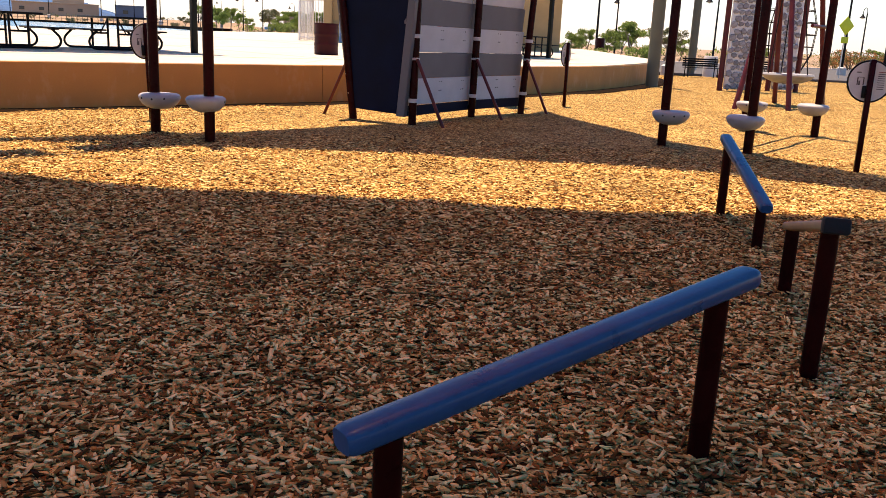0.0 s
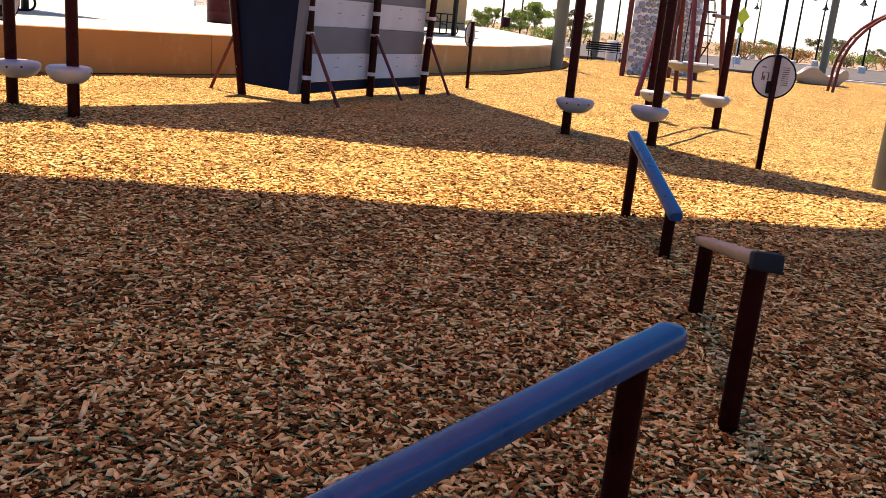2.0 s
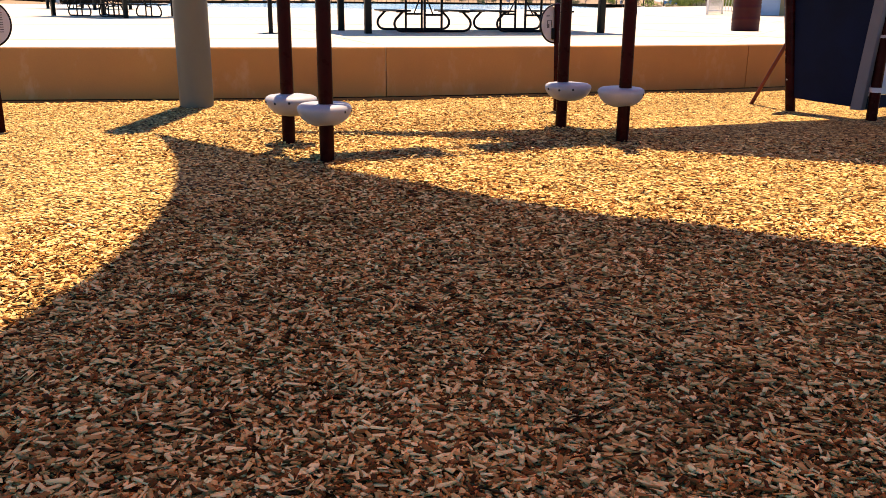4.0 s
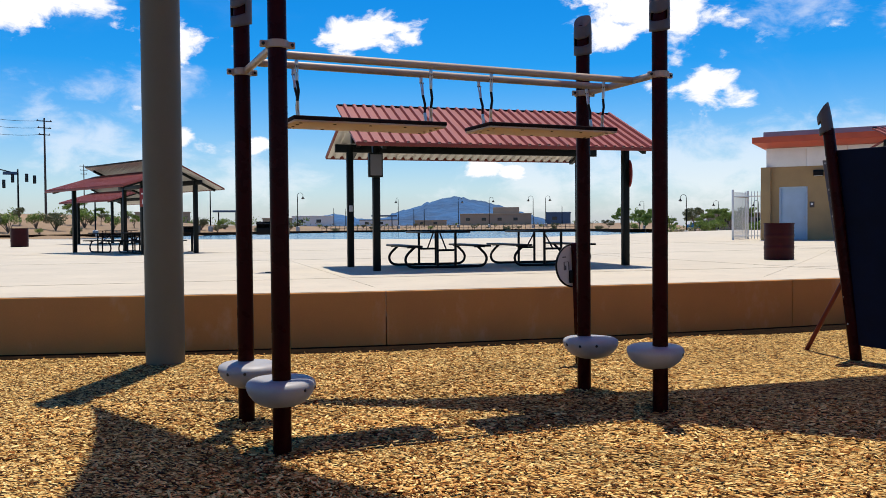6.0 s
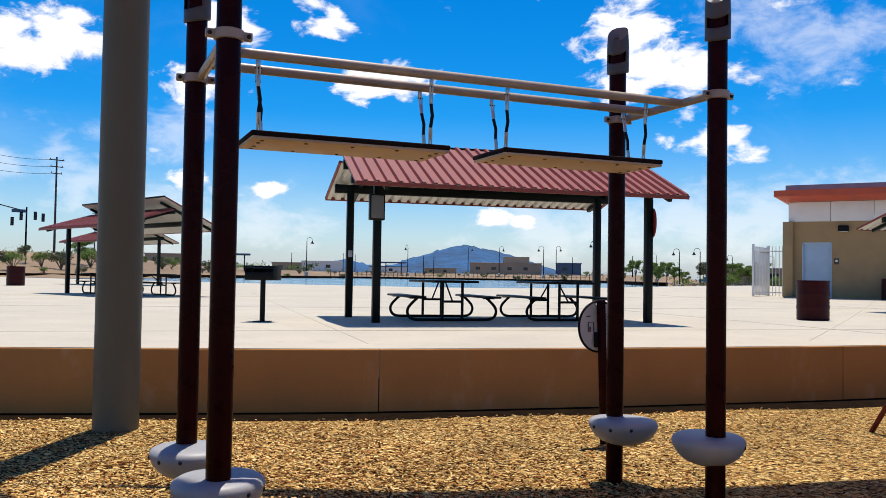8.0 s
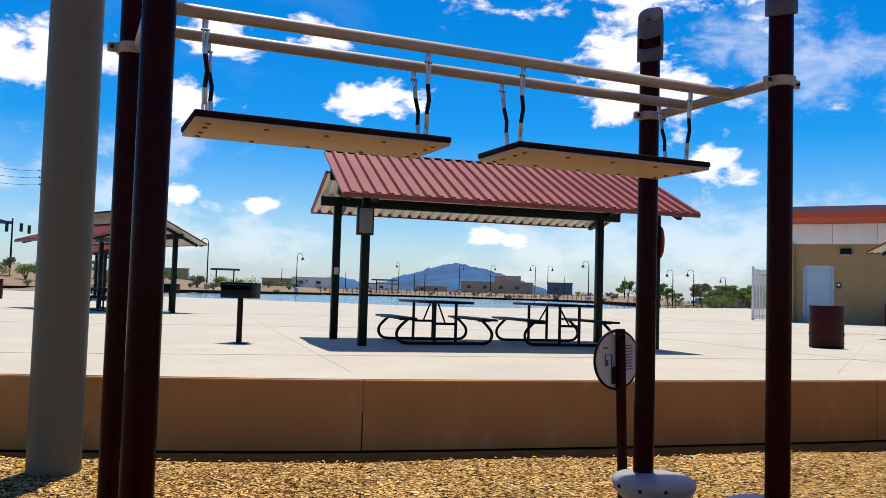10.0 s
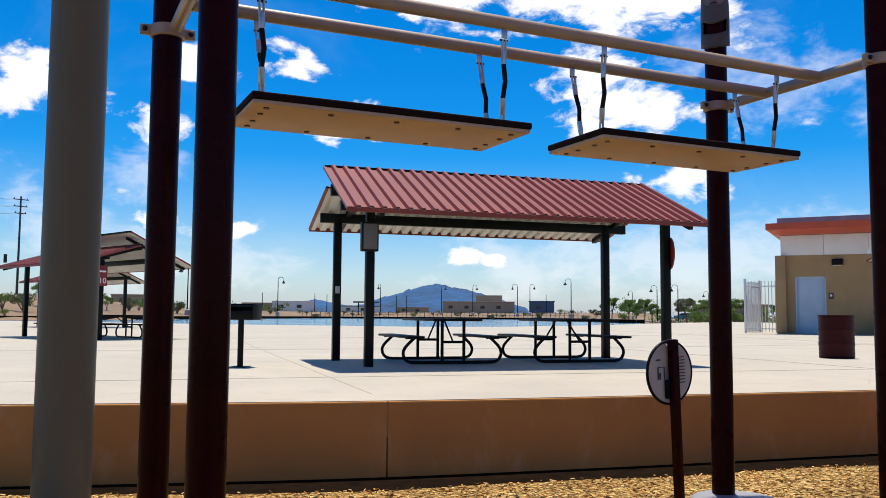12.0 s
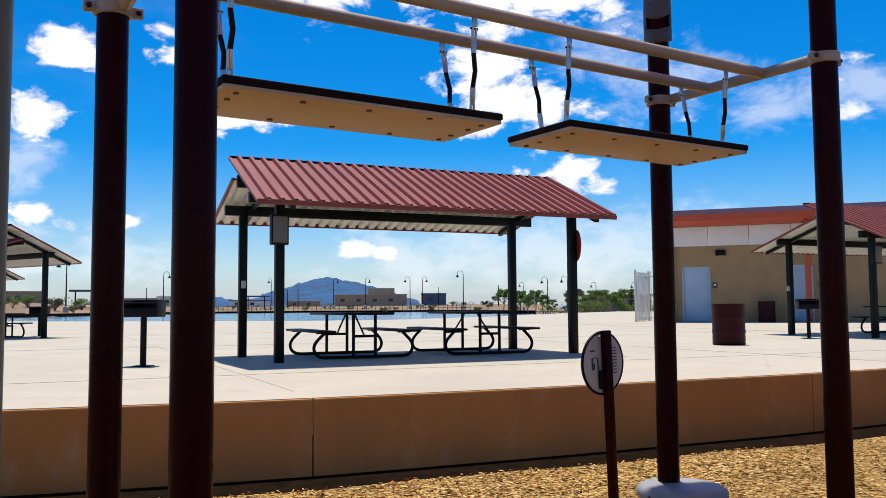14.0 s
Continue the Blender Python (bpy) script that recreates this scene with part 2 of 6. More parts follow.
MULCH = mulch_material()
CHIP = island_material("wood_chip", [(0.0, (0.022, 0.007, 0.0015)), (0.29, (0.24, 0.088, 0.022)), (0.60, (0.65, 0.35, 0.108)), (1.0, (0.97, 0.68, 0.28))], 0.95, spec=0.06)
CONCRETE = material("plaza_concrete", (0.46, 0.405, 0.305), rough=0.85, vary=0.06, scale=0.7, fine=14, bump=0.1)
STUCCO = material("tan_stucco", (0.48, 0.215, 0.052), rough=0.9, vary=0.08, scale=1.2, fine=70, bump=0.35, bump_dist=0.004)
POST_PAINT = material("maroon_post_paint", (0.027, 0.0018, 0.0018), rough=0.28, vary=0.2, scale=5, fine=120, bump=0.05, spec=0.06)
RED_PAINT = material("red_tube_paint", (0.11, 0.012, 0.011), spec=0.3, rough=0.45, vary=0.15, scale=5, fine=90, bump=0.05)
TAN_PAINT = material("tan_tube_paint", (0.38, 0.315, 0.24), rough=0.4, vary=0.08, scale=6, fine=120, bump=0.05)
GREY_PLASTIC = material("grey_plastic", (0.30, 0.295, 0.285), rough=0.5, vary=0.07, scale=8, fine=150, bump=0.1)
CAP_GREY = material("cap_grey", (0.085, 0.08, 0.08), rough=0.55, vary=0.1, scale=9, fine=140, bump=0.1)
BLACK_RUBBER = material("black_rubber", (0.012, 0.011, 0.011), spec=0.2, rough=0.7, vary=0.2, scale=12, fine=150, bump=0.15)
DARK_METAL = material("dark_powder_coat", (0.004, 0.004, 0.004), spec=0.15, rough=0.5, vary=0.2, scale=7, fine=120, bump=0.05)
STEEL = material("galvanised_steel", (0.55, 0.55, 0.56), rough=0.35, metal=0.9, vary=0.1, scale=20, fine=160, bump=0.1)
TAN_BOARD = material("tan_board", (0.56, 0.42, 0.28), rough=0.6, vary=0.06, scale=5, fine=90, bump=0.1)
BOARD_TOP = material("dark_board", (0.016, 0.008, 0.007), spec=0.15, rough=0.85, vary=0.2, scale=8, fine=120, bump=0.2)
BLUE_BEAM = material("blue_beam_paint", (0.004, 0.062, 0.14), rough=0.30, vary=0.1, scale=9, fine=70, bump=0.1, dark=(0.004, 0.044, 0.10), spec=0.22)
NAVY = material("navy_panel", (0.003, 0.007, 0.022), spec=0.1, rough=0.6, vary=0.2, scale=3, fine=60, bump=0.05)
PLANK_LIGHT = material("light_grey_plank", (0.50, 0.49, 0.47), rough=0.6, vary=0.06, scale=3, fine=60, bump=0.05)
PLANK_DARK = material("dark_grey_plank", (0.12, 0.115, 0.115), rough=0.6, vary=0.08, scale=3, fine=60, bump=0.05)
COLUMN = material("column_paint", (0.13, 0.122, 0.08), spec=0.25, rough=0.5, vary=0.05, scale=2, fine=80, bump=0.08)
SAIL = material("shade_fabric", (0.42, 0.19, 0.09), rough=0.9, vary=0.06, scale=2, fine=200, bump=0.1)
ROOF_RED = material("red_roof_steel", (0.23, 0.052, 0.038), spec=0.3, rough=0.5, vary=0.08, scale=1.5, fine=40, bump=0.04)
ROOF_UNDER = material("white_roof_lining", (0.62, 0.60, 0.55), rough=0.55, vary=0.06, scale=2, fine=40, bump=0.04)
PAV_GREEN = material("dark_green_steel", (0.005, 0.008, 0.007), spec=0.15, rough=0.45, vary=0.15, scale=4, fine=80, bump=0.05)
BARREL = material("maroon_barrel_paint", (0.042, 0.0035, 0.004), spec=0.15, rough=0.45, vary=0.18, scale=5, fine=60, bump=0.08)
BLOCK = material("tan_block_wall", (0.38, 0.25, 0.115), rough=0.9, vary=0.08, scale=1.5, fine=30, bump=0.3, bump_dist=0.006)
WHITE_PANEL = material("white_wall_panel", (0.72, 0.71, 0.68), rough=0.6, vary=0.04, scale=2, fine=30, bump=0.05)
ORANGE = material("orange_fascia", (0.50, 0.075, 0.025), rough=0.5, vary=0.08, scale=2, fine=40, bump=0.04)
ROOF_GREY = material("grey_parapet", (0.22, 0.24, 0.26), rough=0.55, vary=0.08, scale=2, fine=40, bump=0.04)
DOOR_BLUE = material("pale_blue_door", (0.42, 0.53, 0.62), rough=0.5, vary=0.05, scale=2, fine=40, bump=0.04)
WHITE_STEEL = material("white_fence_steel", (0.72, 0.72, 0.70), rough=0.5, vary=0.05, scale=4, fine=60, bump=0.04)
SIGN_FACE = material("sign_face", (0.50, 0.48, 0.45), rough=0.5, vary=0.05, scale=4, fine=60, bump=0.02)
SIGN_INK = material("sign_ink", (0.06, 0.05, 0.05), rough=0.6, vary=0.1, bump=0)
SIGN_RED = material("sign_red", (0.24, 0.018, 0.018), rough=0.5, vary=0.08, bump=0)
WHITE_INK = material("white_ink", (0.8, 0.8, 0.78), rough=0.6, vary=0.03, bump=0)
DIRT = material("desert_soil", (0.24, 0.155, 0.078), rough=0.95, vary=0.2, scale=0.06, fine=1.2, bump=0.3, bump_dist=0.1)
ASPHALT = material("asphalt", (0.085, 0.083, 0.08), spec=0.1, rough=0.9, vary=0.12, scale=0.8, fine=60, bump=0.3)
KERB = material("kerb_concrete", (0.50, 0.48, 0.44), rough=0.85, vary=0.08, scale=1.5, fine=30, bump=0.15)
# the blue of distant air haze is put into the rock's own colour
HAZED_ROCK = material("hazed_mountain_rock", (0.016, 0.078, 0.18), rough=0.95, vary=0.3, scale=0.006, fine=0.03, bump=0.6, bump_dist=20)
BARK = material("bark", (0.16, 0.12, 0.085), rough=0.95, vary=0.2, scale=8, fine=40, bump=0.6, bump_dist=0.02)
LEAF = island_material("leaf", [(0.0, (0.06, 0.11, 0.018)), (0.5, (0.15, 0.23, 0.045)), (1.0, (0.26, 0.34, 0.075))], 0.7, 0.45)
LEAF_DRY = island_material("sage_leaf", [(0.0, (0.07, 0.085, 0.035)), (0.5, (0.13, 0.145, 0.065)), (1.0, (0.22, 0.20, 0.10))], 0.8, 0.25)
FLOWER = island_material("flowering_leaf", [(0.0, (0.09, 0.12, 0.03)), (0.45, (0.17, 0.19, 0.05)), (0.6, (0.45, 0.16, 0.05)), (1.0, (0.5, 0.22, 0.08))], 0.8, 0.25)
TILE_STONE = material("climbing_wall_stone", (0.31, 0.295, 0.29), rough=0.8, vary=0.2, scale=6, fine=60, bump=0.4, object_random=0.25)
MORTAR = material("climbing_wall_white", (0.70, 0.69, 0.67), rough=0.8, vary=0.06, scale=6, fine=60, bump=0.2)
YELLOW_SIGN = material("yellow_green_sign", (0.55, 0.62, 0.02), rough=0.5, vary=0.05, bump=0)
CAR_BLUE = material("blue_car_paint", (0.03, 0.18, 0.42), rough=0.25, vary=0.05, bump=0)
GLASS_DARK = material("dark_glass", (0.02, 0.025, 0.03), rough=0.1, vary=0.05, bump=0)
FAR_TAN = material("far_tan_wall", (0.36, 0.28, 0.20), rough=0.9, vary=0.06, scale=0.3, fine=3, bump=0)
FAR_BLUE = material("far_blue_roof", (0.06, 0.11, 0.18), rough=0.7, vary=0.08, scale=0.3, fine=3, bump=0)
WATER = water_material()
BOARD_BOLT = material("brown_bolt", (0.10, 0.05, 0.028), rough=0.5, metal=0.3, vary=0.1, bump=0)
# so dark because the shade at the wall's foot is in the colour
SOIL_SHADE = material("soil_and_shade", (0.014, 0.008, 0.004), spec=0.03, rough=0.95, vary=0.3, scale=6, fine=60, bump=0.8, bump_dist=0.02)
BOLT = material("bolt_dark", (0.02, 0.02, 0.022), rough=0.4, metal=0.6, vary=0.1, bump=0)
WOOD_POLE = material("utility_pole_wood", (0.09, 0.07, 0.055), rough=0.9, vary=0.2, scale=3, fine=30, bump=0.3)
BEAM_WOOD = material("brown_beam", (0.34, 0.19, 0.075), rough=0.6, vary=0.2, scale=5, fine=80, bump=0.2, stretch=(0.3, 4, 4))


def let_light_through(m, color, share, holes):
    """Woven shade cloth: part of the sunlight comes through the threads, part straight through the open weave of both faces."""
    n, l = m.node_tree.nodes, m.node_tree.links
    tr, mx = n.new("ShaderNodeBsdfTranslucent"), n.new("ShaderNodeMixShader")
    tr.inputs["Color"].default_value = (*color, 1)
    mx.inputs[0].default_value = share
    l.new(n["Principled BSDF"].outputs[0], mx.inputs[1])
    l.new(tr.outputs[0], mx.inputs[2])
    gap, mesh = n.new("ShaderNodeBsdfTransparent"), n.new("ShaderNodeMixShader")
    gap.inputs["Color"].default_value = (1.0, 0.88, 0.74, 1)
    mesh.inputs[0].default_value = holes
    l.new(mx.outputs[0], mesh.inputs[1])
    l.new(gap.outputs[0], mesh.inputs[2])
    l.new(mesh.outputs[0], n["Material Output"].inputs["Surface"])


let_light_through(SAIL, (0.98, 0.27, 0.06), 0.34, 0.19)


def lime_stains(m, color, most):
    """Pale lime runs and scuffs on stucco, longer downwards than across."""
    n, l = m.node_tree.nodes, m.node_tree.links
    b = n["Principled BSDF"]
    old = b.inputs["Base Color"].links[0].from_socket
    tc, mp, ns, mr, mx = (n.new("ShaderNode" + k) for k in ("TexCoord", "Mapping", "TexNoise", "MapRange", "Mix"))
    mp.inputs["Scale"].default_value = (1.6, 1.6, 0.9)
    ns.inputs["Scale"].default_value, ns.inputs["Detail"].default_value, ns.inputs["Roughness"].default_value = 1.5, 9, 0.66
    mr.inputs["From Min"].default_value, mr.inputs["From Max"].default_value, mr.inputs["To Max"].default_value = 0.55, 0.78, most
    mx.data_type = "RGBA"
    mx.inputs[7].default_value = (*color, 1)
    l.new(tc.outputs["Object"], mp.inputs["Vector"])
    l.new(mp.outputs[0], ns.inputs["Vector"])
    l.new(ns.outputs["Fac"], mr.inputs["Value"])
    l.new(mr.outputs[0], mx.inputs["Factor"])
    l.new(old, mx.inputs[6])
    l.new(mx.outputs[2], b.inputs["Base Color"])


lime_stains(STUCCO, (0.62, 0.42, 0.24), 0.5)
lime_stains(CONCRETE, (0.30, 0.265, 0.21), 0.6)


# ---- mesh helpers ----
def to_mesh(name, bm, mat, smooth=True):
    me = bpy.data.meshes.new(name)
    bm.normal_update()
    bm.to_mesh(me)
    bm.free()
    me.materials.append(mat)
    if smooth:
        me.set_sharp_from_angle(angle=radians(38))
    return me


def part(name, bm, mat, parent, label="", smooth=True):
    """ONE mesh object under a thing or a part."""
    if smooth:
        for f in bm.faces:
            f.smooth = True
    ob = new(name, to_mesh(name, bm, mat, smooth))
    ob.parent = parent
    if label:
        tagged(ob, label)
    return ob


def again(name, src, parent, m, label=""):
    """Another part on the mesh of a part that is already there."""
    ob = new(name, src.data)
    ob.parent, ob.matrix_basis = parent, m
    if label:
        tagged(ob, label)
    return ob


def thing(name, m, label, category, group="", kind=""):
    ob = new(name)
    ob.matrix_basis = m
    return tagged(ob, label, category, group, kind)


def solo(name, bm, mat, m, label, category, group="", kind="", smooth=True):
    if smooth:
        for f in bm.faces:
            f.smooth = True
    ob = new(name, to_mesh(name, bm, mat, smooth))
    ob.matrix_basis = m
    return tagged(ob, label, category, group, kind)


def add_box(bm, sx, sy, sz, c=(0, 0, 0), bevel=0.0, turn=None):
    g = bmesh.ops.create_cube(bm, size=1.0)
    vs = g["verts"]
    bmesh.ops.scale(bm, vec=(sx, sy, sz), verts=vs)
    if bevel:
        es = list({e for v in vs for e in v.link_edges})
        r = bmesh.ops.bevel(bm, geom=es, offset=bevel, segments=2, profile=0.5, affect="EDGES", clamp_overlap=True)
        vs = list({v for f in r["faces"] for v in f.verts} | {v for v in vs if v.is_valid})
    if turn is not None:
        bmesh.ops.transform(bm, matrix=turn, verts=vs)
    bmesh.ops.translate(bm, vec=c, verts=vs)
    return bm


def box(sx, sy, sz, c=(0, 0, 0), bevel=0.0, turn=None):
    return add_box(bmesh.new(), sx, sy, sz, c, bevel, turn)


def add_tube(bm, pts, radii, seg=14, cap=True):
    """A round tube along points; radii is one number or one for each point."""
    pts = [Vector(p) for p in pts]
    if isinstance(radii, (int, float)):
        radii = [radii] * len(pts)
    rings, x = [], None
    for i, p in enumerate(pts):
        d = (pts[min(i + 1, len(pts) - 1)] - pts[max(i - 1, 0)]).normalized()
        if x is None:
            x = d.orthogonal().normalized()
        x = (x - d * x.dot(d)).normalized()
        y = d.cross(x)
        rings.append([bm.verts.new(p + (x * math.cos(a) + y * math.sin(a)) * radii[i])
                      for a in (2 * math.pi * k / seg for k in range(seg))])
    for a, b in zip(rings, rings[1:]):
        for k in range(seg):
            bm.faces.new((a[k], a[(k + 1) % seg], b[(k + 1) % seg], b[k]))
    if cap:
        bm.faces.new(list(reversed(rings[0])))
        bm.faces.new(rings[-1])
    return bm


def tube(pts, radii, seg=14):
    return add_tube(bmesh.new(), pts, radii, seg)


def add_lathe(bm, profile, seg=28, c=(0, 0, 0), sx=1.0, sy=1.0):
    """Turns (radius, height) pairs about z; a radius of 0 closes an end."""
    rings = []
    for r, z in profile:
        if r < 1e-6:
            rings.append([bm.verts.new((c[0], c[1], c[2] + z))])
        else:
            rings.append([bm.verts.new((c[0] + r * sx * math.cos(a), c[1] + r * sy * math.sin(a), c[2] + z))
                          for a in (2 * math.pi * k / seg for k in range(seg))])
    for a, b in zip(rings, rings[1:]):
        for k in range(seg):
            j = (k + 1) % seg
            if len(a) == 1 and len(b) == 1:
                continue
            if len(a) == 1:
                bm.faces.new((a[0], b[j], b[k]))
            elif len(b) == 1:
                bm.faces.new((a[k], a[j], b[0]))
            else:
                bm.faces.new((a[k], a[j], b[j], b[k]))
    return bm


def lathe(profile, seg=28, c=(0, 0, 0), sx=1.0, sy=1.0):
    return add_lathe(bmesh.new(), profile, seg, c, sx, sy)


def arc(c, r, a0, a1, n, plane="xz"):
    out = []
    for i in range(n + 1):
        a = radians(a0 + (a1 - a0) * i / n)
        u, v = r * math.cos(a), r * math.sin(a)
        out.append((c[0] + u, c[1], c[2] + v) if plane == "xz" else (c[0] + u, c[1] + v, c[2]))
    return out


def smooth_line(keys, steps=8):
    """Catmull-Rom through the keys."""
    k = [Vector(p) for p in keys]
    k = [k[0] * 2 - k[1]] + k + [k[-1] * 2 - k[-2]]
    out = []
    for i in range(1, len(k) - 2):
        for s in range(steps):
            t = s / steps
            a, b, c, d = k[i - 1:i + 3]
            out.append(0.5 * (2 * b + (c - a) * t + (2 * a - 5 * b + 4 * c - d) * t * t + (3 * b - a - 3 * c + d) * t ** 3))
    return out + [k[-2]]


def sheet(name, verts, faces, mat, label, category, kind="structure", smooth=True):
    me = bpy.data.meshes.new(name)
    me.from_pydata(verts, [], faces)
    if smooth:
        me.shade_smooth()
    me.materials.append(mat)
    return tagged(new(name, me), label, category, kind=kind)


def yaw_pose(x, y, z, deg):
    return pose(x, y, z, 0, 0, deg)


# ---- the large structure ----
PLAZA = 0.69
WALL_KEYS = [(-60, -14, 0), (-30, 0.2, 0), (-20, 4.6, 0), (-14.2, 8.1, 0), (-11.05, 10.15, 0), (-8.6, 11.9, 0), (-7.14, 13.04, 0), (-5.3, 14.75, 0),
             (-3.95, 16.1, 0), (-2.68, 17.4, 0), (-0.4, 20.1, 0), (2.85, 24.7, 0), (5.0, 28.7, 0), (6.9, 33.3, 0), (8.0, 38, 0), (8.8, 45, 0), (9.0, 54, 0)]
WALL_LINE = smooth_line(WALL_KEYS, 10)
WX, WY = np.array([p.x for p in WALL_LINE]), np.array([p.y for p in WALL_LINE])


def wall_x(y):
    return float(np.interp(y, WY, WX))


def mulch_z(x, y):
    d = max(0.0, 1.0 - abs(x - wall_x(y)) / 1.2)
    return 0.028 * noise.noise((x * 0.55, y * 0.55, 1.3)) + 0.014 * noise.noise((x * 2.1, y * 2.1, 4.0)) - 0.012 - 0.03 * d ** 3 - 0.05 * min(1.0, max(0.0, (0.92 - abs(x - wall_x(y))) / 0.2))


def lake_far(az):
    """How far the lake's other shore lies, by bearing."""
    return float(np.interp(az, (13, 16, 18.5, 22, 28, 35, 40, 45, 50, 56, 75), (80, 108, 150, 184, 190, 182, 146, 112, 94, 84, 78)))


# ground: one sheet to the horizon; higher behind the retaining wall and beyond the lake
def ground_z(x, y):
    s = wall_x(y) - x if y > -14 else -50
    raised = min(1.0, max(0.0, (s - 1.5) / 4.0))
    dx, dy = x + 3.04, y - 6.12
    az, d = math.degrees(math.atan2(-dx, dy)), math.hypot(dx, dy)
    if raised > 0.5 and 14 < az < 75:
        out = d - lake_far(az)
        bank = min(1.0, max(0.0, out / 12))
        return 0.30 + 0.72 * bank + 1.5 * min(1.0, max(0.0, (out - 12) / 55)) + min(1.0, max(0.0, out / 40)) * 2.0 * min(1.0, max(0.0, (az - 43) / 9)) + 0.03 * noise.noise((x * 0.1, y * 0.1, 0))
    return -0.16 - 0.12 * max(0.0, 1 - abs(s) / 3) + raised * 0.70 + 0.02 * noise.noise((x * 0.1, y * 0.1, 0))


gv, gf = [(0.0, 8.0, -0.16)], []
ring_r = [1.5 * 1.135 ** i for i in range(62)]
for r in ring_r:
    for k in range(120):
        a = 2 * math.pi * k / 120
        x, y = r * math.cos(a), 8 + r * math.sin(a)
        gv.append((x, y, ground_z(x, y)))
for k in range(120):
    gf.append((0, 1 + k, 1 + (k + 1) % 120))
for i in range(len(ring_r) - 1):
    for k in range(120):
        a, b = 1 + i * 120, 1 + (i + 1) * 120
        j = (k + 1) % 120
        gf.append((a + k, b + k, b + j, a + j))
sheet("ground", gv, gf, DIRT, "dry tan desert soil stretching to the horizon", "ground")

# mulch bed, from the wall out to the street kerb
mv, mf = [], []
NX, NY = 150, 190
for j in range(NY + 1):
    v = j / NY
    y = -14 + 58 * v
    x0, x1 = wall_x(y) - 0.12, 24.0 + 0.04 * y
    for i in range(NX + 1):
        x = x0 + (x1 - x0) * (i / NX) ** 1.7
        mv.append((x, y, mulch_z(x, y)))
for j in range(NY):
    for i in range(NX):
        a = j * (NX + 1) + i
        mf.append((a, a + 1, a + NX + 2, a + NX + 1))
sheet("mulch_bed", mv, mf, MULCH, "loose brown wood mulch covering the playground floor", "mulch")


def ribbon(name, line, offset0, offset1, z0, z1, mat, parent=None):
    """A solid strip that follows a line, between two sideways offsets and two heights."""
    bm = bmesh.new()
    rows = []
    for i, p in enumerate(line):
        d = (line[min(i + 1, len(line) - 1)] - line[max(i - 1, 0)]).normalized()
        nrm = Vector((-d.y, d.x, 0))
        rows.append([bm.verts.new((p.x + nrm.x * o, p.y + nrm.y * o, z)) for o, z in ((offset0, z0), (offset0, z1), (offset1, z1), (offset1, z0))])
    for a, b in zip(rows, rows[1:]):
        for k in range(4):
            bm.faces.new((a[k], b[k], b[(k + 1) % 4], a[(k + 1) % 4]))
    bm.faces.new(rows[0])
    bm.faces.new(list(reversed(rows[-1])))
    bmesh.ops.recalc_face_normals(bm, faces=bm.faces)
    es = [e for a, b in zip(rows, rows[1:]) for e in a[1].link_edges if e.other_vert(a[1]) is b[1]]
    bmesh.ops.bevel(bm, geom=es, offset=0.018, segments=2, profile=0.5, affect="EDGES")
    return part(name, bm, mat, parent)


# retaining wall in cast lengths with open joints between them
retaining_wall = tagged(new("wall_retaining"), "low curved tan stucco retaining wall beside the mulch", "wall", kind="structure")
lens = [0.0]
for a, b in zip(WALL_LINE, WALL_LINE[1:]):
    lens.append(lens[-1] + (b - a).length)


def along(s):
    return Vector((float(np.interp(s, lens, WX)), float(np.interp(s, lens, WY)), 0))


s_joint = lens[6 * 10]
s_second = lens[9 * 10]
pitch = s_second - s_joint
cuts = [s_joint + pitch * k for k in range(-8, 6)]
for a, b in zip(cuts, cuts[1:]):
    n = max(4, int((b - a) / 0.5))
    line = [along(a + 0.007 + (b - a - 0.014) * i / n) for i in range(n + 1)]
    ribbon("wall_length", line, 0.0, 0.30, -0.30, PLAZA - 0.006, STUCCO, retaining_wall)

# soil strip added along the wall's foot, near black to paint the shade there
foot_line = [along(cuts[1] + (cuts[-1] - cuts[1]) * i / 160) for i in range(161)]
tagged(ribbon("trim_soil_shade", foot_line, -0.62, -0.003, -0.26, -0.020, SOIL_SHADE), "soil strip at the foot of the stucco wall, painted near black for its shade", "soil", kind="structure")

# plaza deck behind the wall, scored into panels; it falls gently towards the playground
def deck(y):
    return PLAZA + 0.0088 * max(0.0, y - 27)


def plaza_sheet():
    bm = bmesh.new()
    line = [along(cuts[0] + 0.0 + (cuts[-1] - cuts[0]) * i / 120) for i in range(121)]
    edge = []
    for i, p in enumerate(line):
        d = (line[min(i + 1, 120)] - line[max(i - 1, 0)]).normalized()
        edge.append(Vector((p.x - d.y * 0.016, p.y + d.x * 0.016, 0)))
    outer = [(8, 58), (-6, 75), (-14.5, 80), (-17.6, 70), (-19.5, 58), (-22.5, 50.5), (-27, 48), (-37, 47.6), (-48, 47.8), (-65, 49.2), (-95, 52), (-95, -10)]
    top = [bm.verts.new((p.x, p.y, PLAZA)) for p in edge] + [bm.verts.new((x, y, PLAZA)) for x, y in outer]
    f = bm.faces.new(top)
    g = bmesh.ops.extrude_face_region(bm, geom=[f])
    bmesh.ops.translate(bm, vec=(0, 0, -0.34), verts=[v for v in g["geom"] if isinstance(v, bmesh.types.BMVert)])
    bmesh.ops.recalc_face_normals(bm, faces=bm.faces)
    bmesh.ops.bisect_plane(bm, geom=bm.verts[:] + bm.edges[:] + bm.faces[:], plane_co=(0, 27, 0), plane_no=(0, 1, 0))
    for v in bm.verts:
        v.co.z += deck(v.co.y) - PLAZA
    return bm


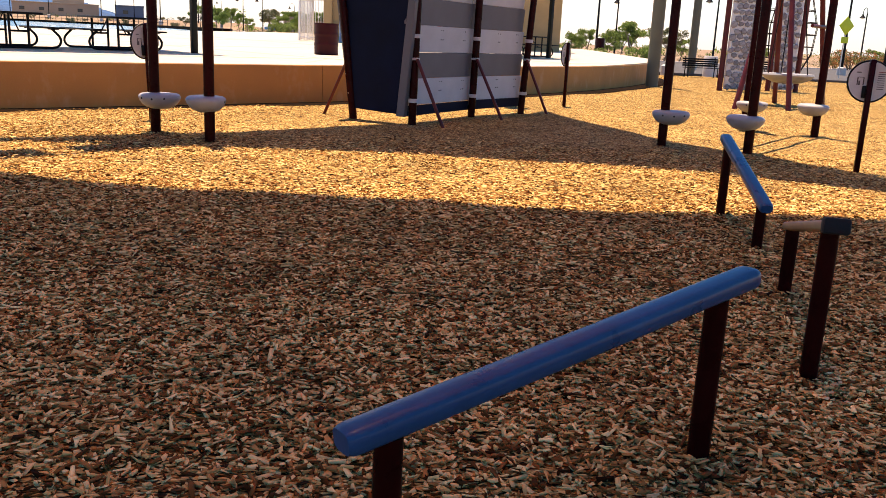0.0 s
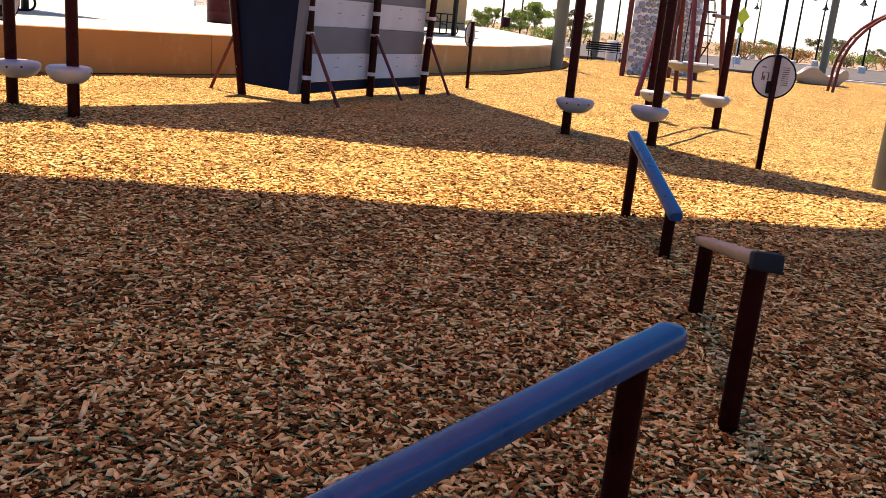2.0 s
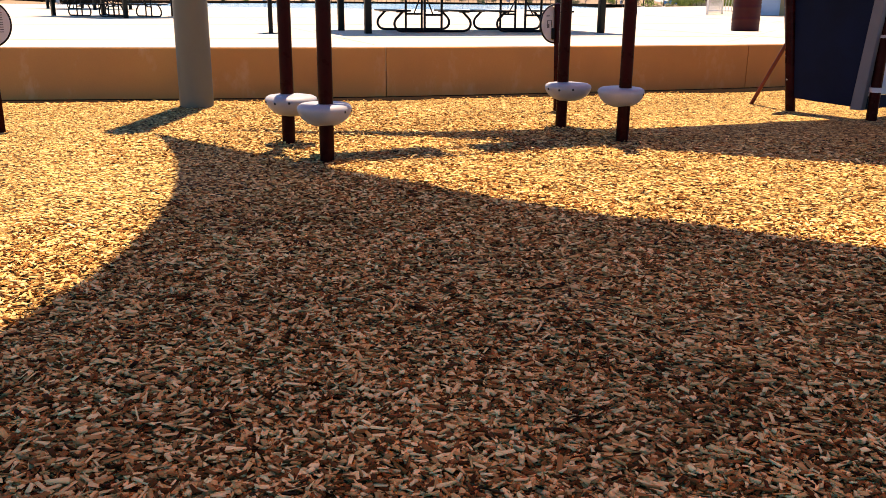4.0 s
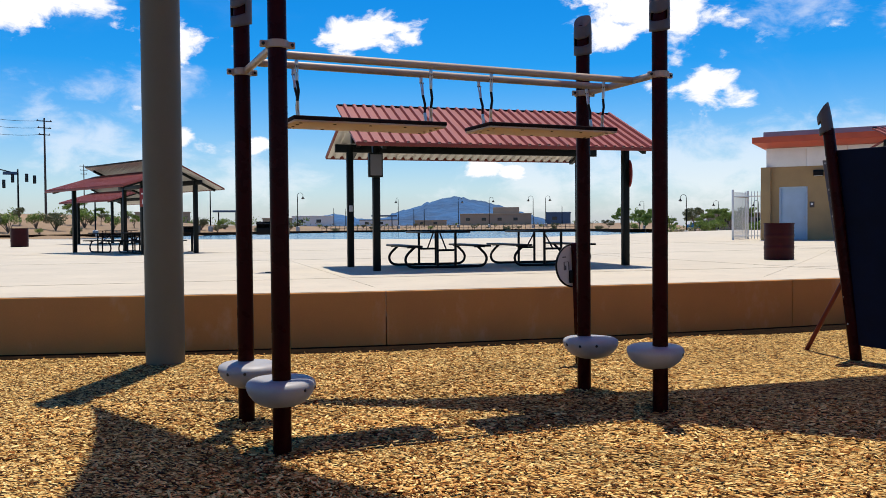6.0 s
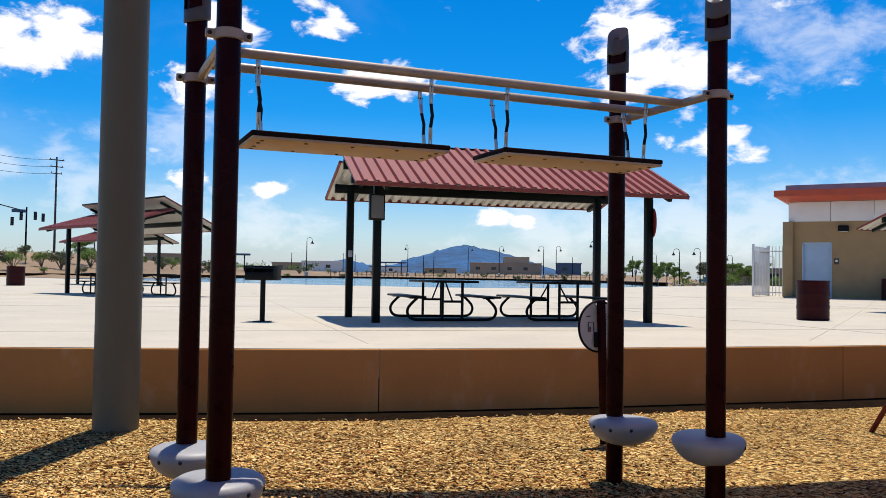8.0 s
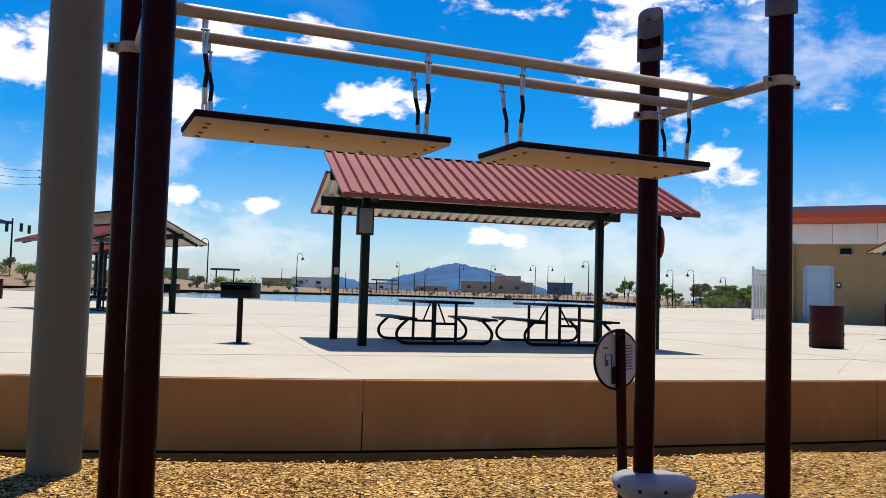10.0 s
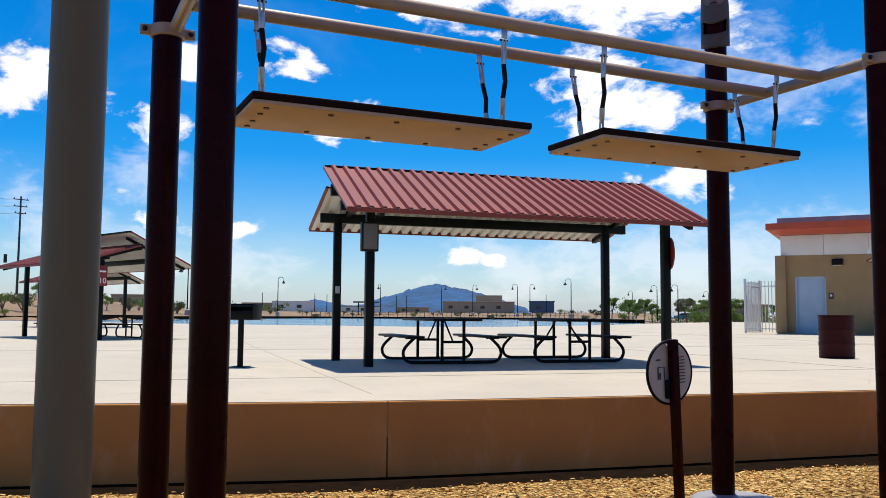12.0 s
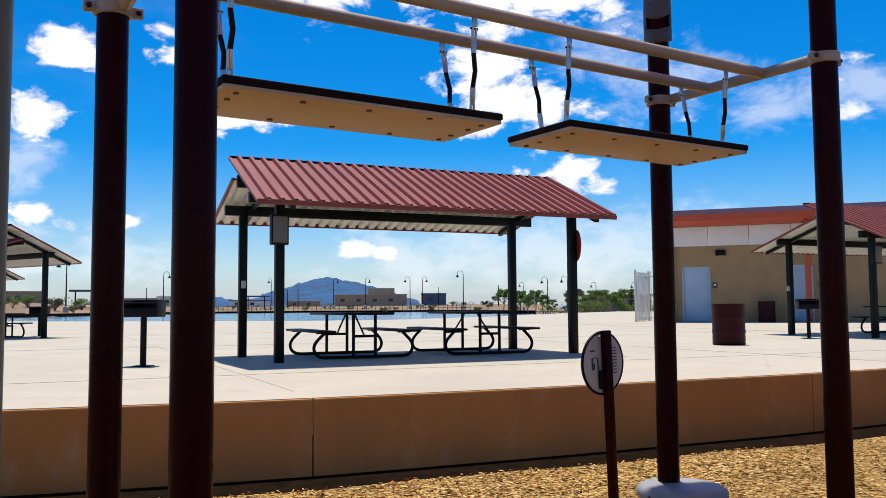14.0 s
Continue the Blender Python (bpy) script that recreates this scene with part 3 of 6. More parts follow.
plaza = solo("pavement_plaza", plaza_sheet(), CONCRETE, Matrix(), "pale broom-finished concrete plaza with saw-cut joints", "pavement", kind="structure", smooth=False)


def joint_strip(a, b, w=0.008):
    a, b = Vector((*a, 0)), Vector((*b, 0))
    d = (b - a)
    m = (a + b) / 2
    ob = part("saw_joint", box(d.length, w, 0.006), JOINT, None, smooth=False)
    ob.parent = plaza
    slope = math.atan2(deck(b.y) - deck(a.y), d.length)
    ob.matrix_basis = Matrix.Translation((m.x, m.y, (deck(a.y) + deck(b.y)) / 2 + 0.001)) @ Matrix.Rotation(math.atan2(d.y, d.x), 4, "Z") @ Matrix.Rotation(-slope, 4, "Y")


JOINT = material("joint_sealant", (0.445, 0.395, 0.302), rough=0.9, vary=0.1, bump=0)
for k in range(9):
    o = Vector((-12.5 + 4.4 * k * 0.707, 10.0 + 4.4 * k * 0.707, 0))
    if k in (2, 4, 6):
        x0 = Vector((-7.14 + 3.13 * (k - 2), 13.04 + 3.13 * (k - 2), 0)) + Vector((-0.5, 0.5, 0))
        turn = max(0.0, 27 - x0.y)
        joint_strip((x0.x, x0.y), (x0.x - turn, x0.y + turn))
        joint_strip((x0.x - turn, x0.y + turn), (x0.x - 20, x0.y + 20))
for k in range(0, 5, 2):
    x0 = Vector((-9.0 - 3.2 * k, 15.6 + 3.2 * k, 0))
    k2 = 27 - x0.y
    joint_strip((x0.x - 12, x0.y - 12), (x0.x + k2, 27))
    joint_strip((x0.x + k2, 27), (x0.x + 16, x0.y + 16))
joint_strip((-3.16, 18.0), (-3.26, 27.0))
joint_strip((-3.26, 27.0), (-3.45, 44.0))

# lake
def flat(points, z, thick=0.0):
    bm = bmesh.new()
    bm.faces.new([bm.verts.new((x, y, z)) for x, y in points])
    return bm


lake_edge = [(-3.04 - (lake_far(a) + 9) * math.sin(radians(a)), 6.12 + (lake_far(a) + 9) * math.cos(radians(a))) for a in range(74, 13, -2)]
solo("water_lake", flat([(-17.6, 79), (-17.8, 62), (-22, 46.5), (-27, 46), (-60, 46.4), (-70, 40)] + lake_edge, 0.80),
     WATER, Matrix(), "calm blue lake beyond the plaza", "water", kind="structure", smooth=False)

bank_line = [Vector((-3.04 - (lake_far(a) + 8.0) * math.sin(radians(a)), 6.12 + (lake_far(a) + 8.0) * math.cos(radians(a)), 0)) for a in np.arange(60, 14.5, -0.5)]
tagged(ribbon("trim_shore_bank", bank_line, -1.6, 1.6, 0.3, 1.2, SOIL_SHADE), "dark wet rock bank along the lake's far shore", "bank", kind="structure")

# street on the far side of the playground
road = solo("road", box(170, 36, 0.10, (0, 0, 0)), ASPHALT, yaw_pose(78, 64.5, -0.06, -2), "grey asphalt street and parking bays", "road", kind="structure", smooth=False)
for (x, y, l, a) in ((44, 44.0, 42, -2), (70, 84, 150, -2)):
    solo("kerb", box(l, 0.2, 0.26, (0, 0, 0), 0.03), KERB, yaw_pose(x, y, -0.07, a), "low pale concrete kerb along the street", "kerb", kind="structure")


# ---- shade sails on tall columns ----
def shade_column(x, y, h=10.2, r=0.215):
    t = thing("shade_column", pose(x, y, 0), "tall round beige steel column of a shade sail", "column", "shade columns")
    part("shaft", tube([(0, 0, -0.3), (0, 0, h)], r, 40), COLUMN, t)
    part("top_plate", lathe([(0, 0.06), (r + 0.03, 0.05), (r + 0.03, 0), (0, 0)], 40, (0, 0, h)), COLUMN, t)
    return t


SHADE = -SUN_DIR / SUN_DIR.z          # where a shadow goes per metre of height


def sail(corners, sag, label):
    """A tensioned fabric sail. The corners are where their shadows fall on the ground; each edge sags inwards by its share."""
    cs = [Vector((x, y, 0)) - Vector((SHADE.x, SHADE.y, 0)) * z + Vector((0, 0, z)) for x, y, z in corners]
    n, steps = len(cs), 18
    mid = sum(cs, Vector()) / n
    rim = []
    for i in range(n):
        a, b = cs[i], cs[(i + 1) % n]
        inward = (mid - (a + b) / 2)
        inward = (inward - (b - a) * inward.dot(b - a) / (b - a).length_squared).normalized()
        for s in range(steps):
            u = s / steps
            rim.append(a.lerp(b, u) + inward * (b - a).length * sag[i] * 4 * u * (1 - u))
    bm = bmesh.new()
    rings = []
    for q in (1.0, 0.85, 0.6, 0.3):
        rings.append([bm.verts.new(mid.lerp(p, q) + Vector((0, 0, -0.5 * (1 - q)))) for p in rim])
    c = bm.verts.new(mid + Vector((0, 0, -0.5)))
    for a, b in zip(rings, rings[1:]):
        for k in range(len(rim)):
            bm.faces.new((a[k], a[(k + 1) % len(rim)], b[(k + 1) % len(rim)], b[k]))
    for k in range(len(rim)):
        bm.faces.new((rings[-1][k], rings[-1][(k + 1) % len(rim)], c))
    t = thing("shade_sail", Matrix(), label, "shade sail", "shade sails")
    f = part("fabric", bm, SAIL, t)
    f.modifiers.new("thickness", "SOLIDIFY").thickness = 0.006
    part("edge_cable", add_tube(bmesh.new(), rim + [rim[0]], 0.012, 6, False), STEEL, t)
    return t, cs


COLS = [(-8.577, 10.607), (6.0, 9.82), (0.35, 19.9), (-4.6, 0.4), (5.6, -2.6)]
for x, y in COLS:
    shade_column(x, y)
near_sail, near_corners = sail([(-7.35, 8.62, 9.5), (6.6, 8.05, 9.3), (6.3, -4.4, 8.6), (-3.6, -1.2, 8.6)], (0.075, 0.09, 0.09, 0.165),
                               "tensioned terracotta fabric shade sail high above the mulch")
far_sail, far_corners = sail([(-7.2, 8.92, 8.8), (6.5, 8.2, 8.4), (1.75, 17.6, 8.8)], (0.13, 0.065, 0.085), "second terracotta fabric shade sail above the climbing wall")


def cable(a, b, parent):
    part("corner_cable", tube([a, b], 0.012, 8), STEEL, parent)


for cs, t, cols in ((near_corners, near_sail, (0, 1, 4, 3)), (far_corners, far_sail, (0, 1, 2))):
    for c, k in zip(cs, cols):
        cable(c, Vector((*COLS[k], c.z + 0.25)), t)
for x, y, h in ((6.6, 30.8, 9), (12.6, 49.2, 9), (27.5, 52.0, 9)):
    shade_column(x, y, h)


# ---- overhead bridge on four posts, with foot pods ----
def cap_mesh(r=0.083, z0=0.0, z1=0.40):
    """A scoop-shaped sleeve over a post's end, cut on a slant, with a slot."""
    bm = bmesh.new()
    seg, rows = 28, 12
    grid = []
    for i in range(rows + 1):
        ring = []
        for k in range(seg):
            a = 2 * math.pi * k / seg
            lo = z0 + 0.05 * (0.5 + 0.5 * math.cos(a))
            hi = z1 - 0.15 * (0.5 - 0.5 * math.cos(a)) ** 1.3
            f = i / rows
            z = lo + (hi - lo) * f
            rr = r * (1 - 0.16 * max(0, (z - z1 + 0.2) / 0.2) ** 2)
            ring.append(bm.verts.new((rr * math.cos(a), rr * math.sin(a), z)))
        grid.append(ring)
    for i in range(rows):
        for k in range(seg):
            if 4 <= i <= 6 and 10 <= k <= 18:
                continue
            j = (k + 1) % seg
            bm.faces.new((grid[i][k], grid[i][j], grid[i + 1][j], grid[i + 1][k]))
    top = bm.verts.new((0.01, 0, z1 - 0.03))
    for k in range(seg):
        bm.faces.new((grid[-1][k], grid[-1][(k + 1) % seg], top))
    return bm


def pod_mesh():
    prof = [(0, 0.105), (0.6, 0.103), (0.86, 0.094), (0.96, 0.078), (1.0, 0.052), (0.985, 0.03), (0.93, -0.005), (0.82, -0.045), (0.64, -0.083), (0.40, -0.108), (0, -0.118)]
    return lathe([(r * 0.262, z * 0.92 + 0.012) for r, z in reversed(prof)], 40, (0, 0, 0), 1.0, 0.9)


def bolt_mesh(r=0.012, h=0.01):
    return lathe([(0, -h), (r, -h), (r, h * 0.4), (r * 0.6, h), (0, h)], 10)


def bridge(m, length, width, boards, group, label):
    """Four posts with caps and foot pods, a ladder frame on clamps, and where given two boards hung on short cables."""
    t = thing("overhead_bridge", m, label, "play structure", group)
    r = 0.0635
    post = cap = pod = clamp = None
    ends = [(0, 0, 0.47, 1), (-0.03, width, 0.45, -1), (length - 0.05, width - 0.04, 0.47, -1), (length, 0, 0.5, 1)]
    for x, y, pz, s in ends:
        m1 = pose(x, y, 0)
        if post is None:
            post = part("post", tube([(0, 0, -0.2), (0, 0, 3.36)], r, 28), POST_PAINT, t)
            cap = part("post_cap", cap_mesh(), CAP_GREY, t, "grey scoop-shaped cap")
            cap.modifiers.new("thickness", "SOLIDIFY").thickness = 0.008
            pod = part("foot_pod", pod_mesh(), GREY_PLASTIC, t, "pale grey moulded plastic foot pod")
            clamp = part("clamp", lathe([(r + 0.002, -0.028), (r + 0.013, -0.024), (r + 0.013, 0.024), (r + 0.002, 0.028)], 28), TAN_PAINT, t)
            lug = box(0.05, 0.03, 0.045, (0, 0, 0), 0.006)
            lug0 = part("clamp_lug", lug, TAN_PAINT, clamp)
            b0 = part("bolt", bolt_mesh(), BOLT, clamp)
        else:
            post, pod, clamp = again("post", post, t, m1), again("foot_pod", pod, t, m1, "pale grey moulded plastic foot pod"), again("clamp", clamp, t, m1)
            c2 = again("post_cap", cap, t, m1, "grey scoop-shaped cap")
            c2.modifiers.new("thickness", "SOLIDIFY").thickness = 0.008
            lug0 = again("clamp_lug", lug0, clamp, Matrix())
            b0 = again("bolt", b0, clamp, Matrix())
            c2.matrix_basis = pose(x, y, 3.08, 0, 0, 40)
        post.matrix_basis = m1
        if x == 0 and y == 0:
            cap.matrix_basis = pose(0, 0, 3.08, 0, 0, 40)
        pod.matrix_basis = pose(x + 0.015, y + 0.085 * s, pz - 0.09, 0, 0, 62 * s)
        clamp.matrix_basis = pose(x, y, 2.74)
        lug0.matrix_basis = pose(r + 0.03, -0.006, 0)
        b0.matrix_basis = pose(r + 0.035, -0.024, 0, 90)
        again("clamp_lug", lug0, clamp, pose(-r - 0.03, -0.006, 0))
        again("bolt", b0, clamp, pose(-r - 0.035, -0.024, 0, 90))
        for bx, bz in ((-0.13, 0.045), (0.02, 0.04), (0.16, 0.05)):
            yy = -0.9 * 0.262 * math.sqrt(max(0, 1 - (bx / 0.262) ** 2)) * 0.985
            bo = part("pod_bolt", bolt_mesh(0.013, 0.006), BOLT, pod) if post.name == "post" and bx < 0 else None
            if bo is None:
                bo = new("pod_bolt", bpy.data.meshes["pod_bolt"])
                bo.parent = pod
            bo.matrix_basis = pose(bx, yy, bz, 90)
    z = 2.752
    for x, s in ((0, 1), (length, -1)):
        part("end_rail", tube([(x, r, z), (x, width - r, z)], 0.029, 18), TAN_PAINT, t)
    va, vb = 0.36, 0.72
    for y in (va, vb):
        part("side_rail", tube([(0.02, y, z), (length - 0.02, y, z)], 0.029, 18), TAN_PAINT, t)
    if not boards:
        return t
    first = None
    for x0, x1, z0 in boards:
        cx, lx, w = (x0 + x1) / 2, x1 - x0, 0.47
        bd = part("hanging_board", box(lx, w, 0.030, (cx, (va + vb) / 2 + 0.02, z0 + 0.031), 0.008), BOARD_TOP, t, "dark rubber-topped hanging board")
        part("underside", box(lx - 0.012, w - 0.012, 0.016, (cx, (va + vb) / 2 + 0.02, z0 + 0.008), 0.004), TAN_BOARD, bd, "tan board underside with bolts")
        for bx, by in [(cx + i * lx * 0.23, (va + vb) / 2 + 0.02 + j * 0.17) for i in (-1, 0, 1) for j in (-1, 1)] + \
                [(e, (va + vb) / 2 + 0.02 + j * 0.17) for e in (x0 + 0.07, x1 - 0.07) for j in (-1, -0.4, 0.4, 1)]:
            if first is None:
                first = part("board_bolt", bolt_mesh(0.012, 0.0035), BOARD_BOLT, bd)
                first.matrix_basis = pose(bx, by, z0 - 0.002)
            else:
                again("board_bolt", first, bd, pose(bx, by, z0 - 0.002))
        for x in (x0 + 0.10, x1 - 0.055):
            for y, out in ((va, 0.055), (vb, -0.055)):
                xh = x - (0.065 if y == va else 0.0)
                top, bot = Vector((xh, y, z - 0.03)), Vector((xh + 0.02, y + out, z0 + 0.045))
                hg = part("hanger", box(0.026, 0.010, 0.044, top + Vector((0, 0, -0.016)), 0.003), STEEL, t, "steel lug with shackle and cable")
                p1, p2 = top.lerp(bot, 0.36), top.lerp(bot, 0.72)
                for e in (-0.009, 0.009):
                    part("shackle_cheek", tube([top.lerp(bot, 0.10) + Vector((e, 0, 0)), top.lerp(bot, 0.24) + Vector((e * 0.8, 0, 0))], [0.0065, 0.005], 8), STEEL, hg, "bright steel shackle cheek")
                    part("fork", tube([top.lerp(bot, 0.87) + Vector((e * 0.8, 0, 0)), bot + Vector((e, 0, 0))], [0.005, 0.0065], 8), STEEL, hg)
                part("pin", tube([top.lerp(bot, 0.11) + Vector((-0.018, 0, 0)), top.lerp(bot, 0.11) + Vector((0.018, 0, 0))], 0.005, 8), BOLT, hg)
                part("socket", tube([top.lerp(bot, 0.21), top.lerp(bot, 0.25), p1], [0.008, 0.0125, 0.0115], 12), STEEL, hg, "bright steel cable socket")
                part("cable_sleeve", tube([p1, p1.lerp(p2, 0.5) + Vector((0.010, 0, 0)), p2], 0.0105, 10), BLACK_RUBBER, hg, "black rubber cable sleeve")
                part("ferrule", tube([p2, top.lerp(bot, 0.85), top.lerp(bot, 0.9)], [0.0125, 0.0125, 0.008], 12), STEEL, hg, "bright steel ferrule")
    return t


B_YAW = math.degrees(math.atan2(0.793, 0.609))
bridge(yaw_pose(-4.836, 8.120, 0, B_YAW), 3.15, 1.10, [(0.185, 1.39, 2.276), (1.755, 2.97, 2.295)], "overhead bridges",
       "maroon four-post overhead bridge with hanging boards and grey foot pods")
Q_YAW = math.degrees(math.atan2(2.92, 2.04))
bridge(yaw_pose(3.945, 11.936, 0, Q_YAW), 3.55, 1.2, None, "overhead bridges", "maroon four-post overhead frame with pale foot pods on mulch")


# ---- balance beams ----
def balance_beam(a, b, posts, mat, label, beam_label, w=0.092, h=0.07, dark_end=False):
    """A sloping chamfered beam from a to b on two posts."""
    a, b = Vector(a), Vector(b)
    d = b - a
    yaw = math.degrees(math.atan2(d.y, d.x))
    t = thing("balance_beam", yaw_pose(a.x, a.y, 0, yaw), label, "balance beam", "balance beams")
    l = math.hypot(d.x, d.y)
    slope = math.atan2(d.z, l)
    tilt = Matrix.Rotation(-slope, 4, "Y")
    bm = bmesh.new()
    prof = [(w / 2 * math.copysign(abs(math.cos(a)) ** 0.62, math.cos(a)), h / 2 * math.copysign(abs(math.sin(a)) ** 0.62, math.sin(a))) for a in (2 * math.pi * k / 20 for k in range(20))]
    rings = []
    L = d.length
    for x, k in ((0, 0.82), (0.014, 0.95), (0.03, 1), (L - 0.03, 1), (L - 0.014, 0.95), (L, 0.82)):
        rings.append([bm.verts.new(tilt @ Vector((x, y * k, z * k)) + Vector((0, 0, a.z))) for y, z in prof])
    for p, q in zip(rings, rings[1:]):
        for k in range(20):
            bm.faces.new((p[k], q[k], q[(k + 1) % 20], p[(k + 1) % 20]))
    bm.faces.new(rings[0])
    bm.faces.new(list(reversed(rings[-1])))
    bmesh.ops.recalc_face_normals(bm, faces=bm.faces)
    part("beam", bm, mat, t, beam_label)
    if dark_end:
        cap = part("end_cap", box(0.085, w * 1.06, h * 1.3, (0, 0, 0), 0.012), BLACK_RUBBER, t, "black rubber end cap")
        cap.matrix_basis = Matrix.Translation((0, 0, a.z)) @ tilt @ Matrix.Translation((0.02, 0, 0))
    for u in posts:
        x = l * u
        part("post", tube([(x, 0, -0.15), (x, 0, a.z + d.z * u - h * 0.45)], 0.037, 20), POST_PAINT, t)
    return t


balance_beam((-0.13, 2.19, 0.40), (1.09, 3.13, 0.60), (0.085, 0.89), BLUE_BEAM, "blue balance beam on maroon posts, sloping over mulch", "dark blue painted beam, worn along the edge")
balance_beam((1.58, 3.66, 0.675), (2.04, 5.28, 0.345), (0.085, 0.91), BEAM_WOOD, "tan balance beam with dark end on maroon posts", "weathered tan beam", 0.095, 0.05, True)
balance_beam((2.19, 6.10, 0.29), (2.285, 7.52, 0.62), (0.09, 0.90), BLUE_BEAM, "bright blue sloping balance beam on maroon posts", "bright blue painted beam")


# ---- climbing wall beside the retaining wall ----
def quad_slab(corners, thick, away):
    """A flat slab from four corners, thickened along a direction."""
    bm = bmesh.new()
    a = [bm.verts.new(Vector(c)) for c in corners]
    b = [bm.verts.new(Vector(c) + Vector(away).normalized() * thick) for c in corners]
    bm.faces.new(a)
    bm.faces.new(list(reversed(b)))
    for k in range(4):
        bm.faces.new((a[k], b[k], b[(k + 1) % 4], a[(k + 1) % 4]))
    bmesh.ops.recalc_face_normals(bm, faces=bm.faces)
    bmesh.ops.bevel(bm, geom=bm.edges[:], offset=0.006, segments=1, affect="EDGES")
    return bm


def climbing_wall():
    t = thing("climbing_wall", Matrix(), "free-standing climbing wall, navy side panel, grey plank back, maroon posts", "climbing wall")
    la, l2, l3, l4 = Vector((-1.642, 14.13, 0)), Vector((-0.676, 13.729, 0)), Vector((0.251, 15.545, 0)), Vector((1.207, 16.952, 0))
    tops = {0: la + Vector((-0.29, 0.02, 2.58)), 1: l2 + Vector((0.03, 0.06, 2.5)), 2: l3 + Vector((0.06, 0.05, 2.5)), 3: l4 + Vector((0.14, 0.05, 2.5))}
    for i, b in enumerate((la, l2, l3, l4)):
        top = tops[i]
        p = part("post", tube([b + Vector((0, 0, -0.2)), b, top], 0.063, 24), POST_PAINT, t)
        cap = part("post_cap", cap_mesh(0.078, 0.0, 0.36), CAP_GREY, p, "grey scoop-shaped cap")
        cap.matrix_basis = Matrix.Translation(top + Vector((-0.015, 0, -0.06))) @ Matrix.Rotation(radians(-8 if i == 0 else 2), 4, "Y")
        cap.modifiers.new("thickness", "SOLIDIFY").thickness = 0.008
        if i:
            for z in (0.35, 0.98, 1.32, 2.1):
                c = b.lerp(top, z / top.z)
                part("collar", lathe([(0.064, -0.03), (0.078, -0.026), (0.078, 0.026), (0.064, 0.03)] if z != 0.98 else
                                     [(0.064, -0.018), (0.074, -0.015), (0.074, 0.015), (0.064, 0.018)], 20, c), PLANK_LIGHT, p)
    # navy side panel, wider at the top, with steel edge strips
    away = Vector((0.44, 0.90, 0))
    navy = [(-1.70, 14.13, 0.17), (-0.90, 13.74, 0.13), (-0.72, 13.62, 2.34), (-1.97, 14.22, 2.34)]
    npan = part("side_panel", quad_slab(navy, 0.05, away), NAVY, t, "dark navy side panel")
    part("edge_strip", quad_slab([(-1.735, 14.10, 0.35), (-1.69, 14.08, 0.35), (-1.945, 14.18, 2.24), (-2.0, 14.20, 2.24)], 0.10, away), PLANK_DARK, npan, "grey steel edge strip")
    part("edge_strip", quad_slab([(-0.93, 13.72, 0.1), (-0.80, 13.66, 0.1), (-0.64, 13.56, 2.42), (-0.74, 13.61, 2.42)], 0.10, away), PLANK_DARK, npan, "grey steel edge strip")
    for k in range(7):
        z = 0.4 + 0.3 * k
        f = (z - 0.35) / 1.93
        bo = part("bolt", bolt_mesh(0.012, 0.012), STEEL, npan)
        bo.matrix_basis = pose(-1.715 - 0.26 * f, 14.085 + 0.11 * f, z, 90, 0, -26)
    # back: planks between and behind the posts
    n = Vector((-0.858, 0.514, 0))
    u0, u1 = l2 + n * 0.09, l4 + n * 0.09
    d = (u1 - u0).normalized()
    u0, u1 = u0 - d * 0.12, u1 + d * 0.05
    rows = [(0.10, 0.26, NAVY, "navy bottom rail"), (0.265, 0.675, PLANK_LIGHT, "light grey plank"), (0.68, 1.07, PLANK_DARK, "dark grey plank"),
            (1.075, 1.485, PLANK_LIGHT, "light grey plank"), (1.49, 1.895, PLANK_DARK, "dark grey plank"), (1.90, 2.40, PLANK_LIGHT, "light grey plank")]
    split = l3 + n * 0.09
    for z0, z1, mat, lab in rows:
        for a, b in ((u0, split - d * 0.004), (split + d * 0.004, u1)):
            pl = part("plank", quad_slab([a + Vector((0, 0, z0)), b + Vector((0, 0, z0)), b + Vector((0.03, 0.02, z1)), a + Vector((0.02, 0.01, z1))], 0.04, n), mat, t, lab)
            if mat is PLANK_LIGHT:
                for f in (0.12, 0.52, 0.88):
                    for q in (0.85, 0.5):
                        c = a.lerp(b, f) + Vector((0.01, 0.0, z0 + (z1 - z0) * q)) - n * 0.004
                        for e in (-0.03, 0.03):
                            bo = part("bolt", bolt_mesh(0.009, 0.006), BOLT, pl)
                            bo.matrix_basis = Matrix.Translation(c + d * e) @ pose(0, 0, 0, 90, 0, 59)
    # struts
    for top, foot in ((la + Vector((-0.1, 0.05, 0.95)), (-2.236, 14.806, 0)), (l2 + Vector((0.05, -0.06, 0.98)), (-0.18, 13.57, 0)),
                      (l3 + Vector((0.05, -0.06, 0.98)), (0.795, 15.40, 0)), (l4 + Vector((0.05, -0.06, 0.98)), (1.72, 16.945, 0))):
        s = part("strut", tube([top, Vector(foot) + Vector((0, 0, -0.05))], 0.026, 14), RED_PAINT, t)
        part("strut_bolt", lathe([(0, -0.02), (0.02, -0.02), (0.02, 0.02), (0, 0.02)], 12, top), STEEL, s)


climbing_wall()


